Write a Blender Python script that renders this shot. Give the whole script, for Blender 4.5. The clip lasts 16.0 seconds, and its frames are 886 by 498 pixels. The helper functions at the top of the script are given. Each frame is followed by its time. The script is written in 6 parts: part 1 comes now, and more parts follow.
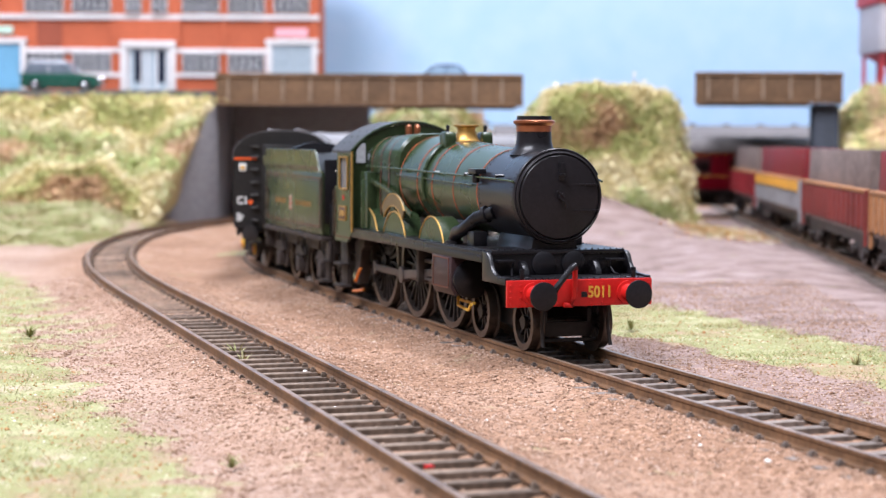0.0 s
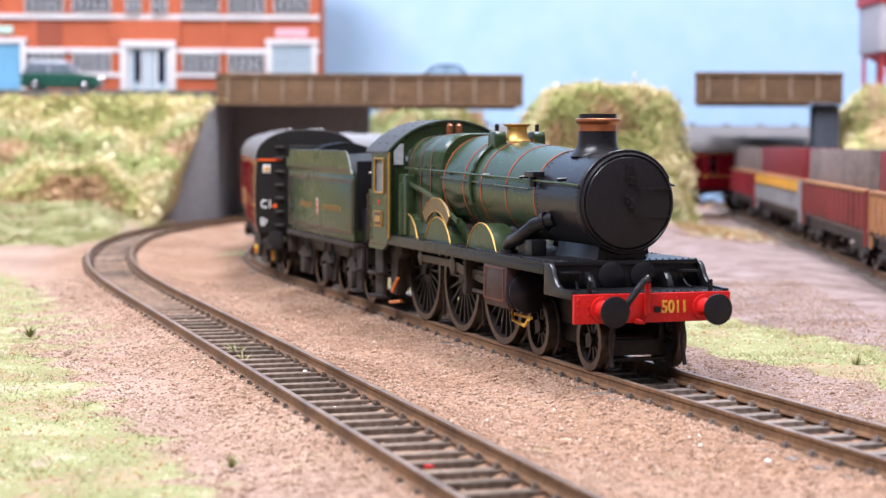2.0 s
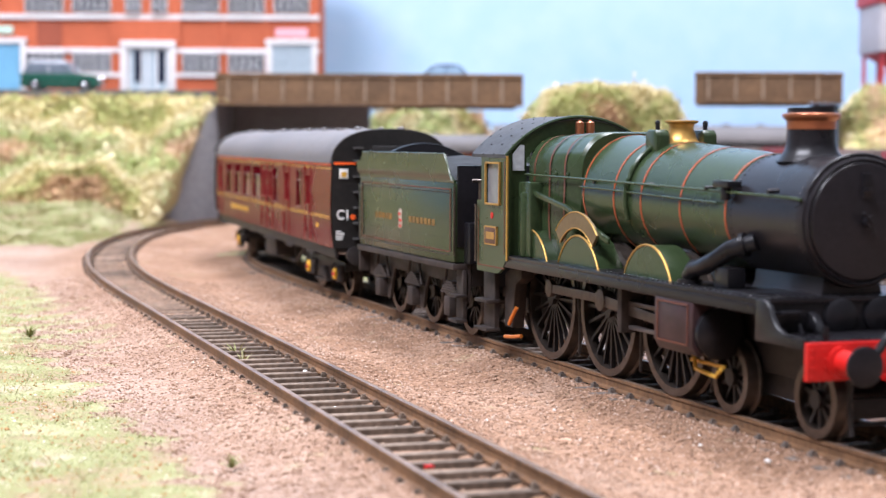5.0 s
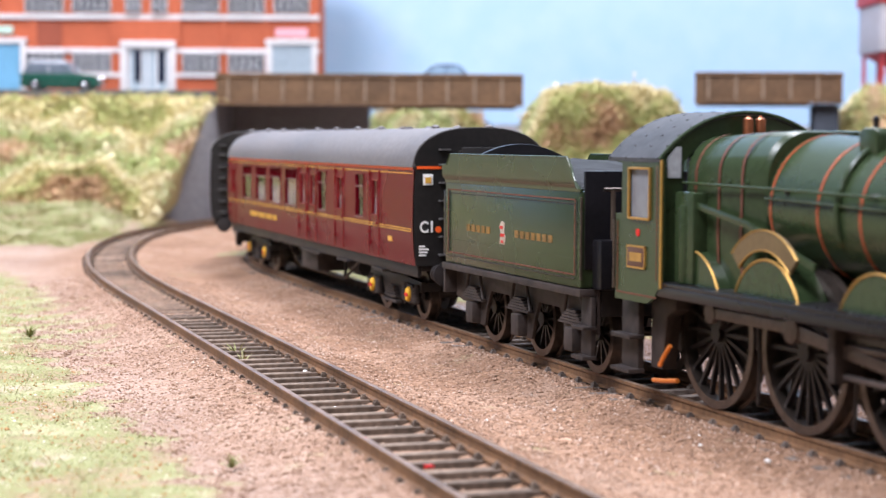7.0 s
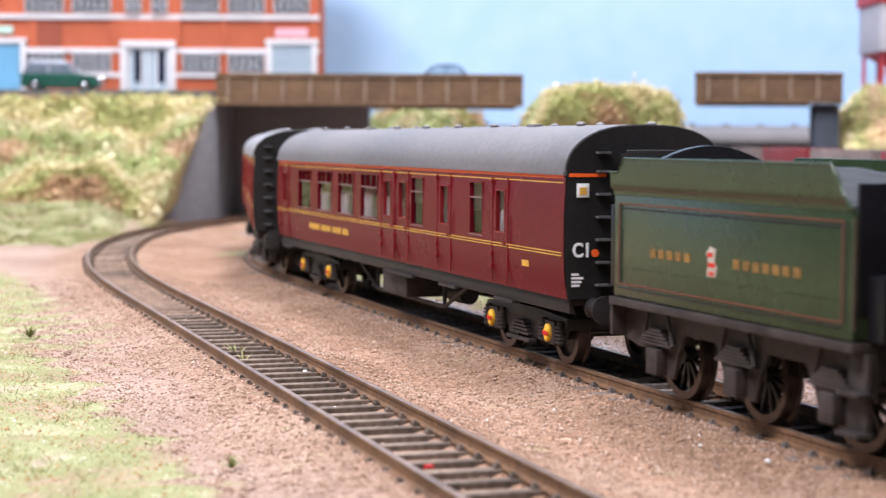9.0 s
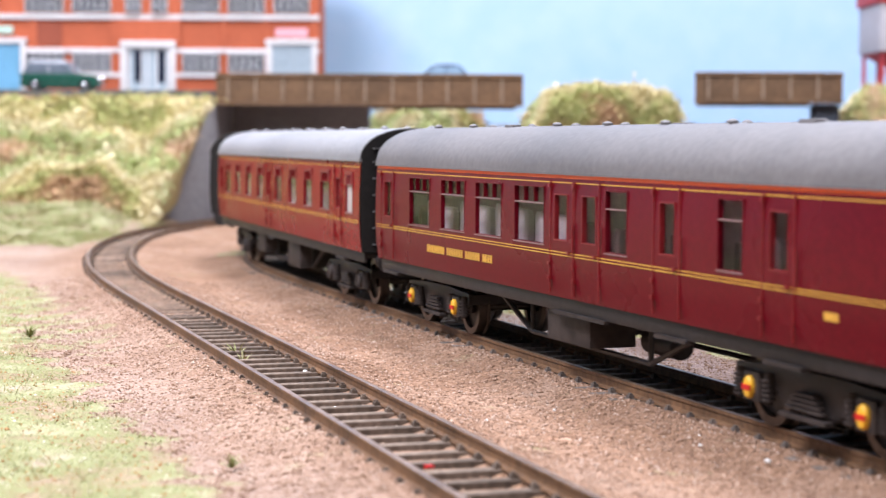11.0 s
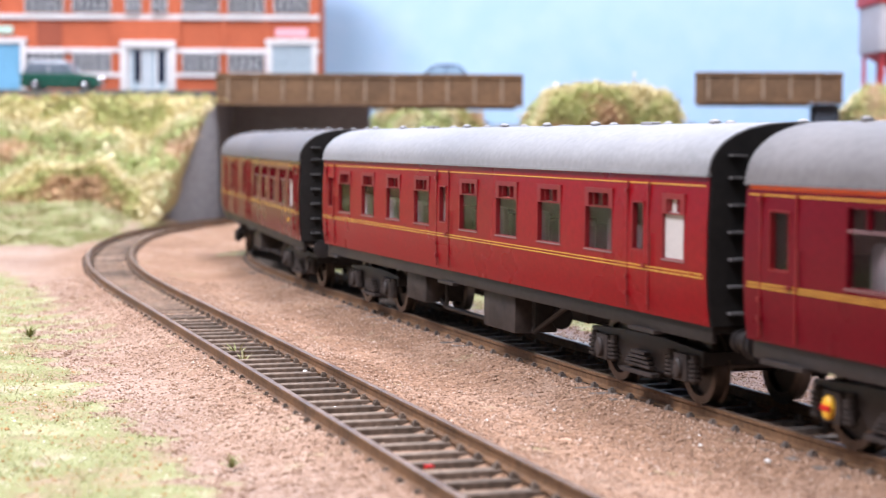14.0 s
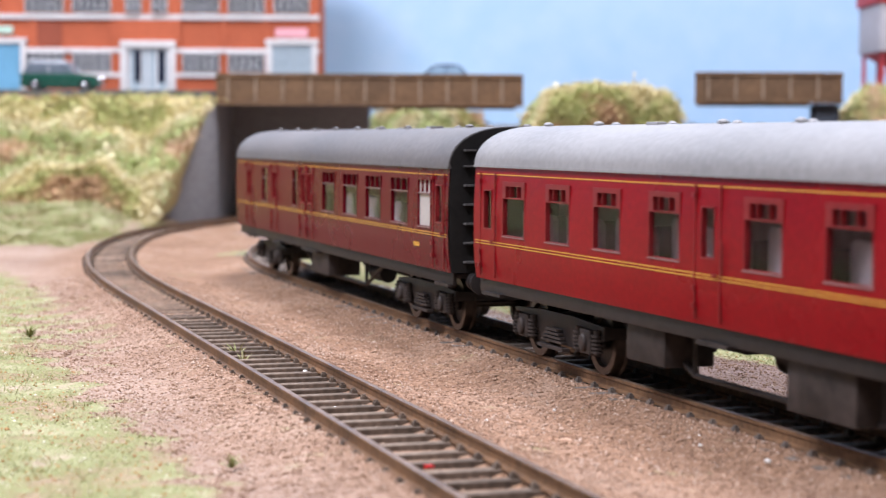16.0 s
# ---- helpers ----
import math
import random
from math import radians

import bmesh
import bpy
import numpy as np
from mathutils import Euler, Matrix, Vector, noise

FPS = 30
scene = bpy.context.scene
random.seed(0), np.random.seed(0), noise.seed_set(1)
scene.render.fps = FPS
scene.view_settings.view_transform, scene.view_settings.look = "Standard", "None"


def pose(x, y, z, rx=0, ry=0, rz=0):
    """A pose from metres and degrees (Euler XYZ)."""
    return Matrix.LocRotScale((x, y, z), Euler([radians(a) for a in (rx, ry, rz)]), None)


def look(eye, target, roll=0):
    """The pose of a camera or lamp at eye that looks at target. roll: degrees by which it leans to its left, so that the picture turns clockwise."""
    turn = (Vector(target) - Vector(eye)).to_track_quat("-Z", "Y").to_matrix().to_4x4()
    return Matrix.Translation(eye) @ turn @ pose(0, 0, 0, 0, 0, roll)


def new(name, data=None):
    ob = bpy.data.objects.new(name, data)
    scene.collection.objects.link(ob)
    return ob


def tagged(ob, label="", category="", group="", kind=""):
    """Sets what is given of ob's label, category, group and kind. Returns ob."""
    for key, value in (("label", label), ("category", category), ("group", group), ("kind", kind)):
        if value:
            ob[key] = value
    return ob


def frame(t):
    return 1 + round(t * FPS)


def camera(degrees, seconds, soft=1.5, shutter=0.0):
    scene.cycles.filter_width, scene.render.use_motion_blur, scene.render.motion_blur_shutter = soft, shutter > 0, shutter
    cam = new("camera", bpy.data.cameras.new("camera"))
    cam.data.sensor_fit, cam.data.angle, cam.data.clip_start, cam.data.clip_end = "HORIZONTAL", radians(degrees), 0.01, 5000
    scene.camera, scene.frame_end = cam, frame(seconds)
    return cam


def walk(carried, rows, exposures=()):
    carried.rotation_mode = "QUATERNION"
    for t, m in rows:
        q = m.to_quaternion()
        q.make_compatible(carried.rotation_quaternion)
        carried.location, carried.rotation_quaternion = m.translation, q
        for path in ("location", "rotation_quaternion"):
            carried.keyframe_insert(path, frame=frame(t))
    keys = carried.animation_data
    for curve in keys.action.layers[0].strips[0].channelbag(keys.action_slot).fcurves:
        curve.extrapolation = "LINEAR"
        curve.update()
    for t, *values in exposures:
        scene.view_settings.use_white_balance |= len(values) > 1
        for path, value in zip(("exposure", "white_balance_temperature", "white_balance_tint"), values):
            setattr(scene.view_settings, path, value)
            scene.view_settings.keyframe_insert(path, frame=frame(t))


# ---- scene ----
from itertools import product

MM = 0.001   # all shapes below are written in millimetres: a 4 mm : 1 ft model railway

# the camera stands still on the baseboard's edge, a little above the rails
cam = camera(28.144, 16.0, 1.3, 0.5)
cam.data.dof.use_dof = True
cam.data.dof.focus_distance = 0.385
cam.data.dof.aperture_fstop = 33.0
EYE = Vector((0, 0, 0.04745))
VIEW = look(EYE, EYE + Vector((0, math.cos(radians(3.504)), -math.sin(radians(3.504)))), 0.267)
walk(cam, [(0, VIEW), (16, VIEW)], [(0, 0.08), (1.5, 0.13), (3.5, 0.26), (6.5, 0.15), (9, 0.12), (12, 0.16), (14.5, 0.16), (16, -0.10)])

# ---- light: two long ceiling lamps over the layout, out of view, and an even world fill ----
world = bpy.data.worlds.new("room_ambient_fill")
scene.world = world
world.use_nodes = True
# even fill from all round stands in for light bounced about the room
world.node_tree.nodes["Background"].inputs[0].default_value = (0.80, 0.86, 1.0, 1)
world.node_tree.nodes["Background"].inputs[1].default_value = 0.95


def area_lamp(name, x, y, z, tx, ty, tz, sx, sy, watts, colour):
    data = bpy.data.lights.new(name, "AREA")
    data.shape, data.size, data.size_y, data.energy, data.color = "RECTANGLE", sx, sy, watts, colour
    ob = new(name, data)
    ob.matrix_world = look((x, y, z), (tx, ty, tz))
    return ob


area_lamp("ceiling_lamp_front", -0.80, -0.22, 1.50, -0.05, 0.6, 0, 1.2, 0.35, 64.0, (0.86, 0.875, 1.0))
area_lamp("ceiling_lamp_back", 0.25, 0.95, 1.7, 0.05, 0.9, 0, 1.6, 0.4, 57.0, (0.865, 0.88, 1.0))


# ---- helpers for shapes ----
class G:
    """Gathers vertices (mm) and faces, each with a material slot."""

    def __init__(self):
        self.v, self.f, self.m, self.slot = [], [], [], 0

    def face(self, *idx):
        self.f.append(idx)
        self.m.append(self.slot)

    def add(self, verts, faces):
        n = len(self.v)
        self.v += [tuple(p) for p in verts]
        for q in faces:
            self.face(*[n + i for i in q])
        return self

    def box(self, x0, x1, y0, y1, z0, z1):
        return self.add([(x, y, z) for x in (x0, x1) for y in (y0, y1) for z in (z0, z1)],
                        [(0, 1, 3, 2), (4, 6, 7, 5), (0, 4, 5, 1), (2, 3, 7, 6), (0, 2, 6, 4), (1, 5, 7, 3)])

    def prism(self, pts, axis, a, b):
        """Closed outline pts (2D) drawn out along axis from a to b."""
        put = {"x": lambda u, w, c: (c, u, w), "y": lambda u, w, c: (u, c, w), "z": lambda u, w, c: (u, w, c)}[axis]
        n = len(pts)
        vs = [put(u, w, a) for u, w in pts] + [put(u, w, b) for u, w in pts]
        fs = [tuple(range(n))[::-1], tuple(range(n, 2 * n))] + [(i, (i + 1) % n, n + (i + 1) % n, n + i) for i in range(n)]
        return self.add(vs, fs)

    def lathe(self, prof, p0, axis, n=32, a0=0.0, a1=360.0, cap=True):
        """Profile of (along, radius) turned about a line from p0 along axis."""
        ax = Vector(axis).normalized()
        u = ax.orthogonal().normalized()
        if abs(ax.z) < 0.9:
            u = Vector((0, 0, 1)) - ax * ax.z
            u.normalize()
        w = ax.cross(u)
        full = a1 - a0 > 359
        k = n if full else n + 1
        base = len(self.v)
        for d, r in prof:
            for i in range(k):
                a = radians(a0 + (a1 - a0) * i / n)
                self.v.append(tuple(Vector(p0) + ax * d + (u * math.cos(a) + w * math.sin(a)) * max(r, 0.001)))
        for j in range(len(prof) - 1):
            for i in range(n):
                q = (i + 1) % k if full else i + 1
                self.face(base + j * k + i, base + j * k + q, base + (j + 1) * k + q, base + (j + 1) * k + i)
        if cap and full:
            self.face(*[base + i for i in range(k)][::-1])
            self.face(*[base + (len(prof) - 1) * k + i for i in range(k)])
        return self

    def rod(self, p0, p1, r, n=10, r1=None):
        d = Vector(p1) - Vector(p0)
        return self.lathe([(0, r), (d.length, r if r1 is None else r1)], p0, d, n)

    def tube(self, pts, r, n=10):
        pts = [Vector(p) for p in pts]
        base = len(self.v)
        for i, p in enumerate(pts):
            d = (pts[min(i + 1, len(pts) - 1)] - pts[max(i - 1, 0)]).normalized()
            u = d.cross(Vector((0.13, 0.31, 0.94))).normalized()
            w = d.cross(u)
            for k in range(n):
                a = 2 * math.pi * k / n
                self.v.append(tuple(p + (u * math.cos(a) + w * math.sin(a)) * r))
        for i in range(len(pts) - 1):
            for k in range(n):
                self.face(base + i * n + k, base + i * n + (k + 1) % n, base + (i + 1) * n + (k + 1) % n, base + (i + 1) * n + k)
        self.face(*[base + k for k in range(n)][::-1])
        self.face(*[base + (len(pts) - 1) * n + k for k in range(n)])
        return self

    def loft(self, rings, closed=True, caps=True):
        n = len(rings[0])
        base = len(self.v)
        for r in rings:
            self.v += [tuple(p) for p in r]
        for j in range(len(rings) - 1):
            for i in range(n if closed else n - 1):
                q = (i + 1) % n
                self.face(base + j * n + i, base + j * n + q, base + (j + 1) * n + q, base + (j + 1) * n + i)
        if caps and closed:
            self.face(*[base + i for i in range(n)][::-1])
            self.face(*[base + (len(rings) - 1) * n + i for i in range(n)])
        return self

    def ball(self, p, r, n=8):
        prof = [(-r * math.cos(math.pi * i / n), r * math.sin(math.pi * i / n)) for i in range(n + 1)]
        return self.lathe(prof, p, (0, 0, 1), n * 2, cap=False)


def mesh_of(name, g, mats, smooth=35, bevel=0.0):
    me = bpy.data.meshes.new(name)
    me.from_pydata([(x * MM, y * MM, z * MM) for x, y, z in g.v], [], g.f)
    for m in mats if isinstance(mats, (list, tuple)) else [mats]:
        me.materials.append(m)
    me.polygons.foreach_set("material_index", g.m)
    bm = bmesh.new()
    bm.from_mesh(me)
    bmesh.ops.recalc_face_normals(bm, faces=bm.faces)
    if bevel:
        edges = [e for e in bm.edges if len(e.link_faces) == 2 and e.calc_face_angle(0) > radians(40)]
        bmesh.ops.bevel(bm, geom=edges, offset=bevel * MM, segments=2, profile=0.6, affect="EDGES", clamp_overlap=True)
    bm.to_mesh(me)
    bm.free()
    if smooth:
        me.polygons.foreach_set("use_smooth", [True] * len(me.polygons))
        me.set_sharp_from_angle(angle=radians(smooth))
    return me


def part(name, g, mats, parent=None, label="", at=None, smooth=35, bevel=0.0):
    me = g if isinstance(g, bpy.types.Mesh) else mesh_of(name, g, mats, smooth, bevel)
    ob = new(name, me)
    if parent:
        ob.parent = parent
    if at is not None:
        ob.matrix_basis = at
    if label:
        tagged(ob, label)
    return ob


def P(x, y, z, rx=0, ry=0, rz=0):
    return pose(x * MM, y * MM, z * MM, rx, ry, rz)


def letters(name, text, size, material, parent, m, thick=0.12, label=""):
    cu = bpy.data.curves.new(name, "FONT")
    cu.body, cu.size, cu.extrude, cu.align_x, cu.align_y = text, size * MM, thick * MM, "CENTER", "CENTER"
    cu.offset = size * MM * 0.022
    tmp = bpy.data.objects.new(name, cu)
    scene.collection.objects.link(tmp)
    me = bpy.data.meshes.new_from_object(tmp.evaluated_get(bpy.context.evaluated_depsgraph_get()))
    bpy.data.objects.remove(tmp)
    me.materials.clear()
    me.materials.append(material)
    ob = new(name, me)
    ob.parent = parent
    ob.matrix_basis = m @ Matrix.Diagonal((0.84, 1, 1, 1))
    if label:
        tagged(ob, label)
    return ob


# ---- materials ----
def mat(name, colour, rough=0.5, metal=0.0, vary=0.12, grain=800.0, bump=0.15, big=60.0, colour2=None, mix=0.5, random_hue=0.0, depth=0.0002, coat=0.0, spec=0.35):
    """A paint, stone or metal: two scales of noise drive tint, gloss and fine relief. grain, big: cycles per metre."""
    m = bpy.data.materials.new(name)
    m.use_nodes = True
    nt = m.node_tree
    b = nt.nodes["Principled BSDF"]
    N, L = nt.nodes.new, nt.links.new
    tc = N("ShaderNodeTexCoord")
    fine, wide = N("ShaderNodeTexNoise"), N("ShaderNodeTexNoise")
    fine.inputs["Scale"].default_value, fine.inputs["Detail"].default_value = grain, 5
    wide.inputs["Scale"].default_value, wide.inputs["Detail"].default_value = big, 4
    for n in (fine, wide):
        L(tc.outputs["Object"], n.inputs["Vector"])
    c2 = colour2 or tuple(c * (1 - 2.2 * vary) for c in colour)
    c1 = colour if colour2 else tuple(min(1, c * (1 + 0.6 * vary)) for c in colour)
    add = N("ShaderNodeMath")
    add.operation = "MULTIPLY_ADD"
    add.inputs[1].default_value = 0.5
    L(fine.outputs["Fac"], add.inputs[0])
    half = N("ShaderNodeMath")
    half.operation = "MULTIPLY"
    half.inputs[1].default_value = 0.5
    L(wide.outputs["Fac"], half.inputs[0])
    L(half.outputs[0], add.inputs[2])
    ramp = N("ShaderNodeValToRGB")
    ramp.color_ramp.elements[0].position, ramp.color_ramp.elements[1].position = mix - 0.14, mix + 0.14
    ramp.color_ramp.elements[0].color, ramp.color_ramp.elements[1].color = (*c2, 1), (*c1, 1)
    L(add.outputs[0], ramp.inputs["Fac"])
    out = ramp.outputs["Color"]
    if random_hue:
        info, hsv, mr = N("ShaderNodeObjectInfo"), N("ShaderNodeHueSaturation"), N("ShaderNodeMapRange")
        mr.inputs["To Min"].default_value, mr.inputs["To Max"].default_value = 1 - random_hue, 1 + random_hue
        L(info.outputs["Random"], mr.inputs["Value"])
        L(mr.outputs["Result"], hsv.inputs["Value"])
        L(out, hsv.inputs["Color"])
        out = hsv.outputs["Color"]
    L(out, b.inputs["Base Color"])
    rr = N("ShaderNodeMapRange")
    rr.inputs["To Min"].default_value, rr.inputs["To Max"].default_value = max(0.03, rough - 0.12), min(1, rough + 0.12)
    L(wide.outputs["Fac"], rr.inputs["Value"])
    L(rr.outputs["Result"], b.inputs["Roughness"])
    b.inputs["Metallic"].default_value = metal
    b.inputs["Specular IOR Level"].default_value = spec
    b.inputs["Coat Weight"].default_value = coat
    if bump:
        bp = N("ShaderNodeBump")
        bp.inputs["Strength"].default_value, bp.inputs["Distance"].default_value = bump, depth
        L(fine.outputs["Fac"], bp.inputs["Height"])
        L(bp.outputs["Normal"], b.inputs["Normal"])
    return m


def glass(name, tint=(0.94, 0.93, 0.95), rough=0.03):
    m = bpy.data.materials.new(name)
    m.use_nodes = True
    b = m.node_tree.nodes["Principled BSDF"]
    b.inputs["Base Color"].default_value = (*tint, 1)
    b.inputs["Roughness"].default_value = rough
    b.inputs["Transmission Weight"].default_value = 1.0
    b.inputs["IOR"].default_value = 1.12
    return m


GREEN = mat("brunswick_green_paint", (0.027, 0.043, 0.018), 0.27, 0, 0.14, 900, 0.05, 40)
BLACK = mat("satin_black_paint", (0.0115, 0.0105, 0.0125), 0.3, 0, 0.2, 900, 0.08, 60, spec=0.26)
SMOKE = mat("smokebox_black", (0.0150, 0.0130, 0.0150), 0.3, 0, 0.18, 1200, 0.12, 50, spec=0.24)
FRAME = mat("grimy_black", (0.022, 0.0172, 0.0165), 0.5, 0, 0.3, 600, 0.15, 90)
DUSTY = mat("weathered_underframe", (0.040, 0.029, 0.025), 0.6, 0, 0.3, 500, 0.2, 100)
SPOKE = mat("wheel_black", (0.016, 0.0125, 0.012), 0.45, 0, 0.25, 700, 0.1, 100)
STEEL = mat("tyre_steel", (0.12, 0.095, 0.08), 0.34, 0.8, 0.2, 700, 0.05, 100)
RODS = mat("valve_gear_metal", (0.13, 0.105, 0.098), 0.42, 0.5, 0.2, 700, 0.05, 100)
COPPER = mat("polished_copper", (0.48, 0.18, 0.09), 0.33, 0.9, 0.12, 700, 0.03, 80)
BRASS = mat("brass", (0.58, 0.33, 0.09), 0.42, 0.75, 0.1, 700, 0.03, 80)
GOLD = mat("gold_paint", (0.72, 0.40, 0.06), 0.45, 0.2, 0.1, 900, 0.03, 80)
RED = mat("buffer_beam_red", (0.52, 0.012, 0.010), 0.42, 0, 0.10, 900, 0.06, 60)
LINING = mat("orange_lining", (0.36, 0.07, 0.025), 0.5, 0, 0.1, 900, 0.02, 60)
FAINT = mat("dull_orange_lining", (0.13, 0.042, 0.025), 0.55, 0, 0.1, 900, 0.02, 60)
MAROON = mat("maroon_coach_paint", (0.118, 0.0036, 0.0095), 0.28, 0, 0.12, 900, 0.05, 30, spec=0.09)
CRIMSON = mat("bright_maroon_paint", (0.225, 0.0036, 0.0080), 0.28, 0, 0.12, 900, 0.05, 30, spec=0.09)
DOORRED = mat("door_edge_red", (0.19, 0.008, 0.011), 0.42, 0, 0.1, 900, 0.03, 60)
ROOF = mat("grey_roof_paint", (0.152, 0.138, 0.136), 0.6, 0, 0.12, 700, 0.1, 30)
ROOFLIGHT = mat("pale_grey_roof_paint", (0.255, 0.245, 0.247), 0.6, 0, 0.10, 700, 0.1, 30)
ENDS = mat("coach_end_black", (0.015, 0.0128, 0.0122), 0.5, 0, 0.2, 700, 0.1, 60)
ORANGE = mat("orange_cant_rail", (0.85, 0.12, 0.02), 0.5, 0, 0.05, 900, 0.0, 60)
YELLOW = mat("straw_lining", (0.62, 0.34, 0.05), 0.5, 0, 0.08, 900, 0.0, 60)
CREAM = mat("coach_interior", (0.30, 0.18, 0.195), 0.7, 0, 0.15, 300, 0.1, 30)
PANEBACKING = mat("pale_pane_backing", (0.43, 0.35, 0.365), 0.6, 0, 0.12, 300, 0.1, 40)
SEAT = mat("seat_cloth", (0.10, 0.035, 0.04), 0.85, 0, 0.2, 800, 0.1, 60)
WHITE = mat("white_transfer", (0.75, 0.74, 0.72), 0.5, 0, 0.05, 900, 0.0, 60)
FROST = mat("frosted_pane", (0.50, 0.455, 0.43), 0.4, 0, 0.06, 900, 0.0, 30)
PANE = glass("coach_glass")
RAIL = mat("rail_rust", (0.19, 0.10, 0.05), 0.62, 0.1, 0.25, 700, 0.2, 80)
RAILTOP = mat("rail_head_steel", (0.30, 0.20, 0.14), 0.35, 0.6, 0.2, 500, 0.05, 80)
OLDSLEEPER = mat("weathered_brown_sleeper", (0.155, 0.115, 0.088), 0.85, 0, 0.3, 600, 0.35, 120, random_hue=0.25, spec=0.15)
SLEEPER = mat("sleeper_brown_black", (0.20, 0.16, 0.135), 0.75, 0, 0.3, 600, 0.3, 120, random_hue=0.25)
LETTERGOLD = mat("worn_gold_lettering", (0.25, 0.13, 0.032), 0.55, 0.1, 0.25, 900, 0.0, 200)
CABPANE = mat("cab_window_glass", (0.16, 0.165, 0.18), 0.15, 0, 0.15, 300, 0, 60)
PIPES = mat("bright_copper_pipe", (0.75, 0.22, 0.04), 0.35, 0.5, 0.1)
STEPS = mat("worn_step_metal", (0.14, 0.13, 0.13), 0.5, 0.2, 0.2)

# ---- the two railway lines: centre lines by curvature ----
def centre_line(xc, ang, k0, s1, k1, s2, k2):
    """Table of a line through (xc, 300): s runs away from the camera, mm."""
    s = np.arange(-1000, 1500, 2.0)
    step = lambda u: 1 / (1 + np.exp(-np.clip(u / 25, -50, 50)))
    k = k0 + (k1 - k0) * step(s - s1) + (k2 - k1) * step(s - s2)
    i0 = int(np.argmin(abs(s)))
    th = np.cumsum(k) * 2.0
    th = th - th[i0] - radians(ang)
    x, y = np.cumsum(np.sin(th)) * 2.0, np.cumsum(np.cos(th)) * 2.0
    return s, x - x[i0] + xc, y - y[i0] + 300, th


MAIN = centre_line(63.35, 19.569, 0.0001, 369.86, 0.00098, 390.99, 0.00214)
LOOP = centre_line(-9.42, 17.86, -0.00002, 302.0, 0.00093, 597.9, 0.00187)
SIDING = centre_line(145.0, -4.2, 0.0, 5000, 0.0, 6000, 0.0)
BACKLINE_Y = 1440.0


def on(line, s):
    return np.array([np.interp(s, line[0], line[1]), np.interp(s, line[0], line[2])]), float(np.interp(s, line[0], line[3]))


def off_line(line, x, y):
    """Distance from a line, for arrays."""
    best = np.full(np.shape(x), 1e9)
    for i in range(300, 1240, 4):
        best = np.minimum(best, (x - line[1][i]) ** 2 + (y - line[2][i]) ** 2)
    return np.sqrt(best)


# ---- ground ----
def grass_mask(x, y):
    jag = 7 * np.sin(x * 0.11 + y * 0.05) + 5 * np.sin(x * 0.31 - y * 0.17) + 3 * np.sin(y * 0.43 + x * 0.2)
    left = np.minimum(-38 - 0.313 * (y - 257) + jag - x, 690 + 2 * jag - y)
    left = np.minimum(left, np.minimum(x + 330, y - 110)) / 26
    far = np.minimum(y - 860 - jag * 3, np.minimum(-176 + jag - x, x + 640)) / 50
    lo, hi = 62 + (449 - y) * 0.47 + 0.6 * jag, 75 + (561 - y) * 0.28 + 0.7 * jag
    right = np.minimum(np.minimum(x - lo, hi - x), np.minimum(y - 200, 800 - y)) / 9
    return np.clip(0.5 + np.maximum(np.maximum(left, far), right), 0.0, 1.0)


def ground_z(x, y):
    z = np.full(np.shape(x), -4.6)
    for line in (MAIN, LOOP):
        d = off_line(line, x, y)
        bed = -3.7 + (0.75 * np.clip((y - 430) / 120, 0, 1) if line is LOOP else 0)
        crown = -2.15 if line is LOOP else -2.62
        heap = np.where(d < 7.5, bed, np.where(d < 10.5, bed + (crown - bed) * (d - 7.5) / 3, crown - (4.6 + crown) * np.clip((d - 15) / 12, 0, 1)))
        z = np.where(d < 27, np.maximum(z, heap), z)
    z = z + 30 * np.exp(-((x - 82) / 42.0) ** 2 - ((y - 1015) / 85.0) ** 2)
    z = z + 5 * np.exp(-((x - 125) / 40.0) ** 2 - ((y - 780) / 160.0) ** 2)
    z = z + 17 * np.clip((y - 890) / 160.0, 0, 1) ** 1.4 * np.clip((-166 - x) / 36.0, 0, 1)
    return z


def lumps(x, y):
    return 1.1 * noise.noise(Vector((x / 26, y / 26, 1))) + 0.5 * noise.noise(Vector((x / 7, y / 7, 5))) + 0.3 * noise.noise(Vector((x / 3, y / 3, 9)))


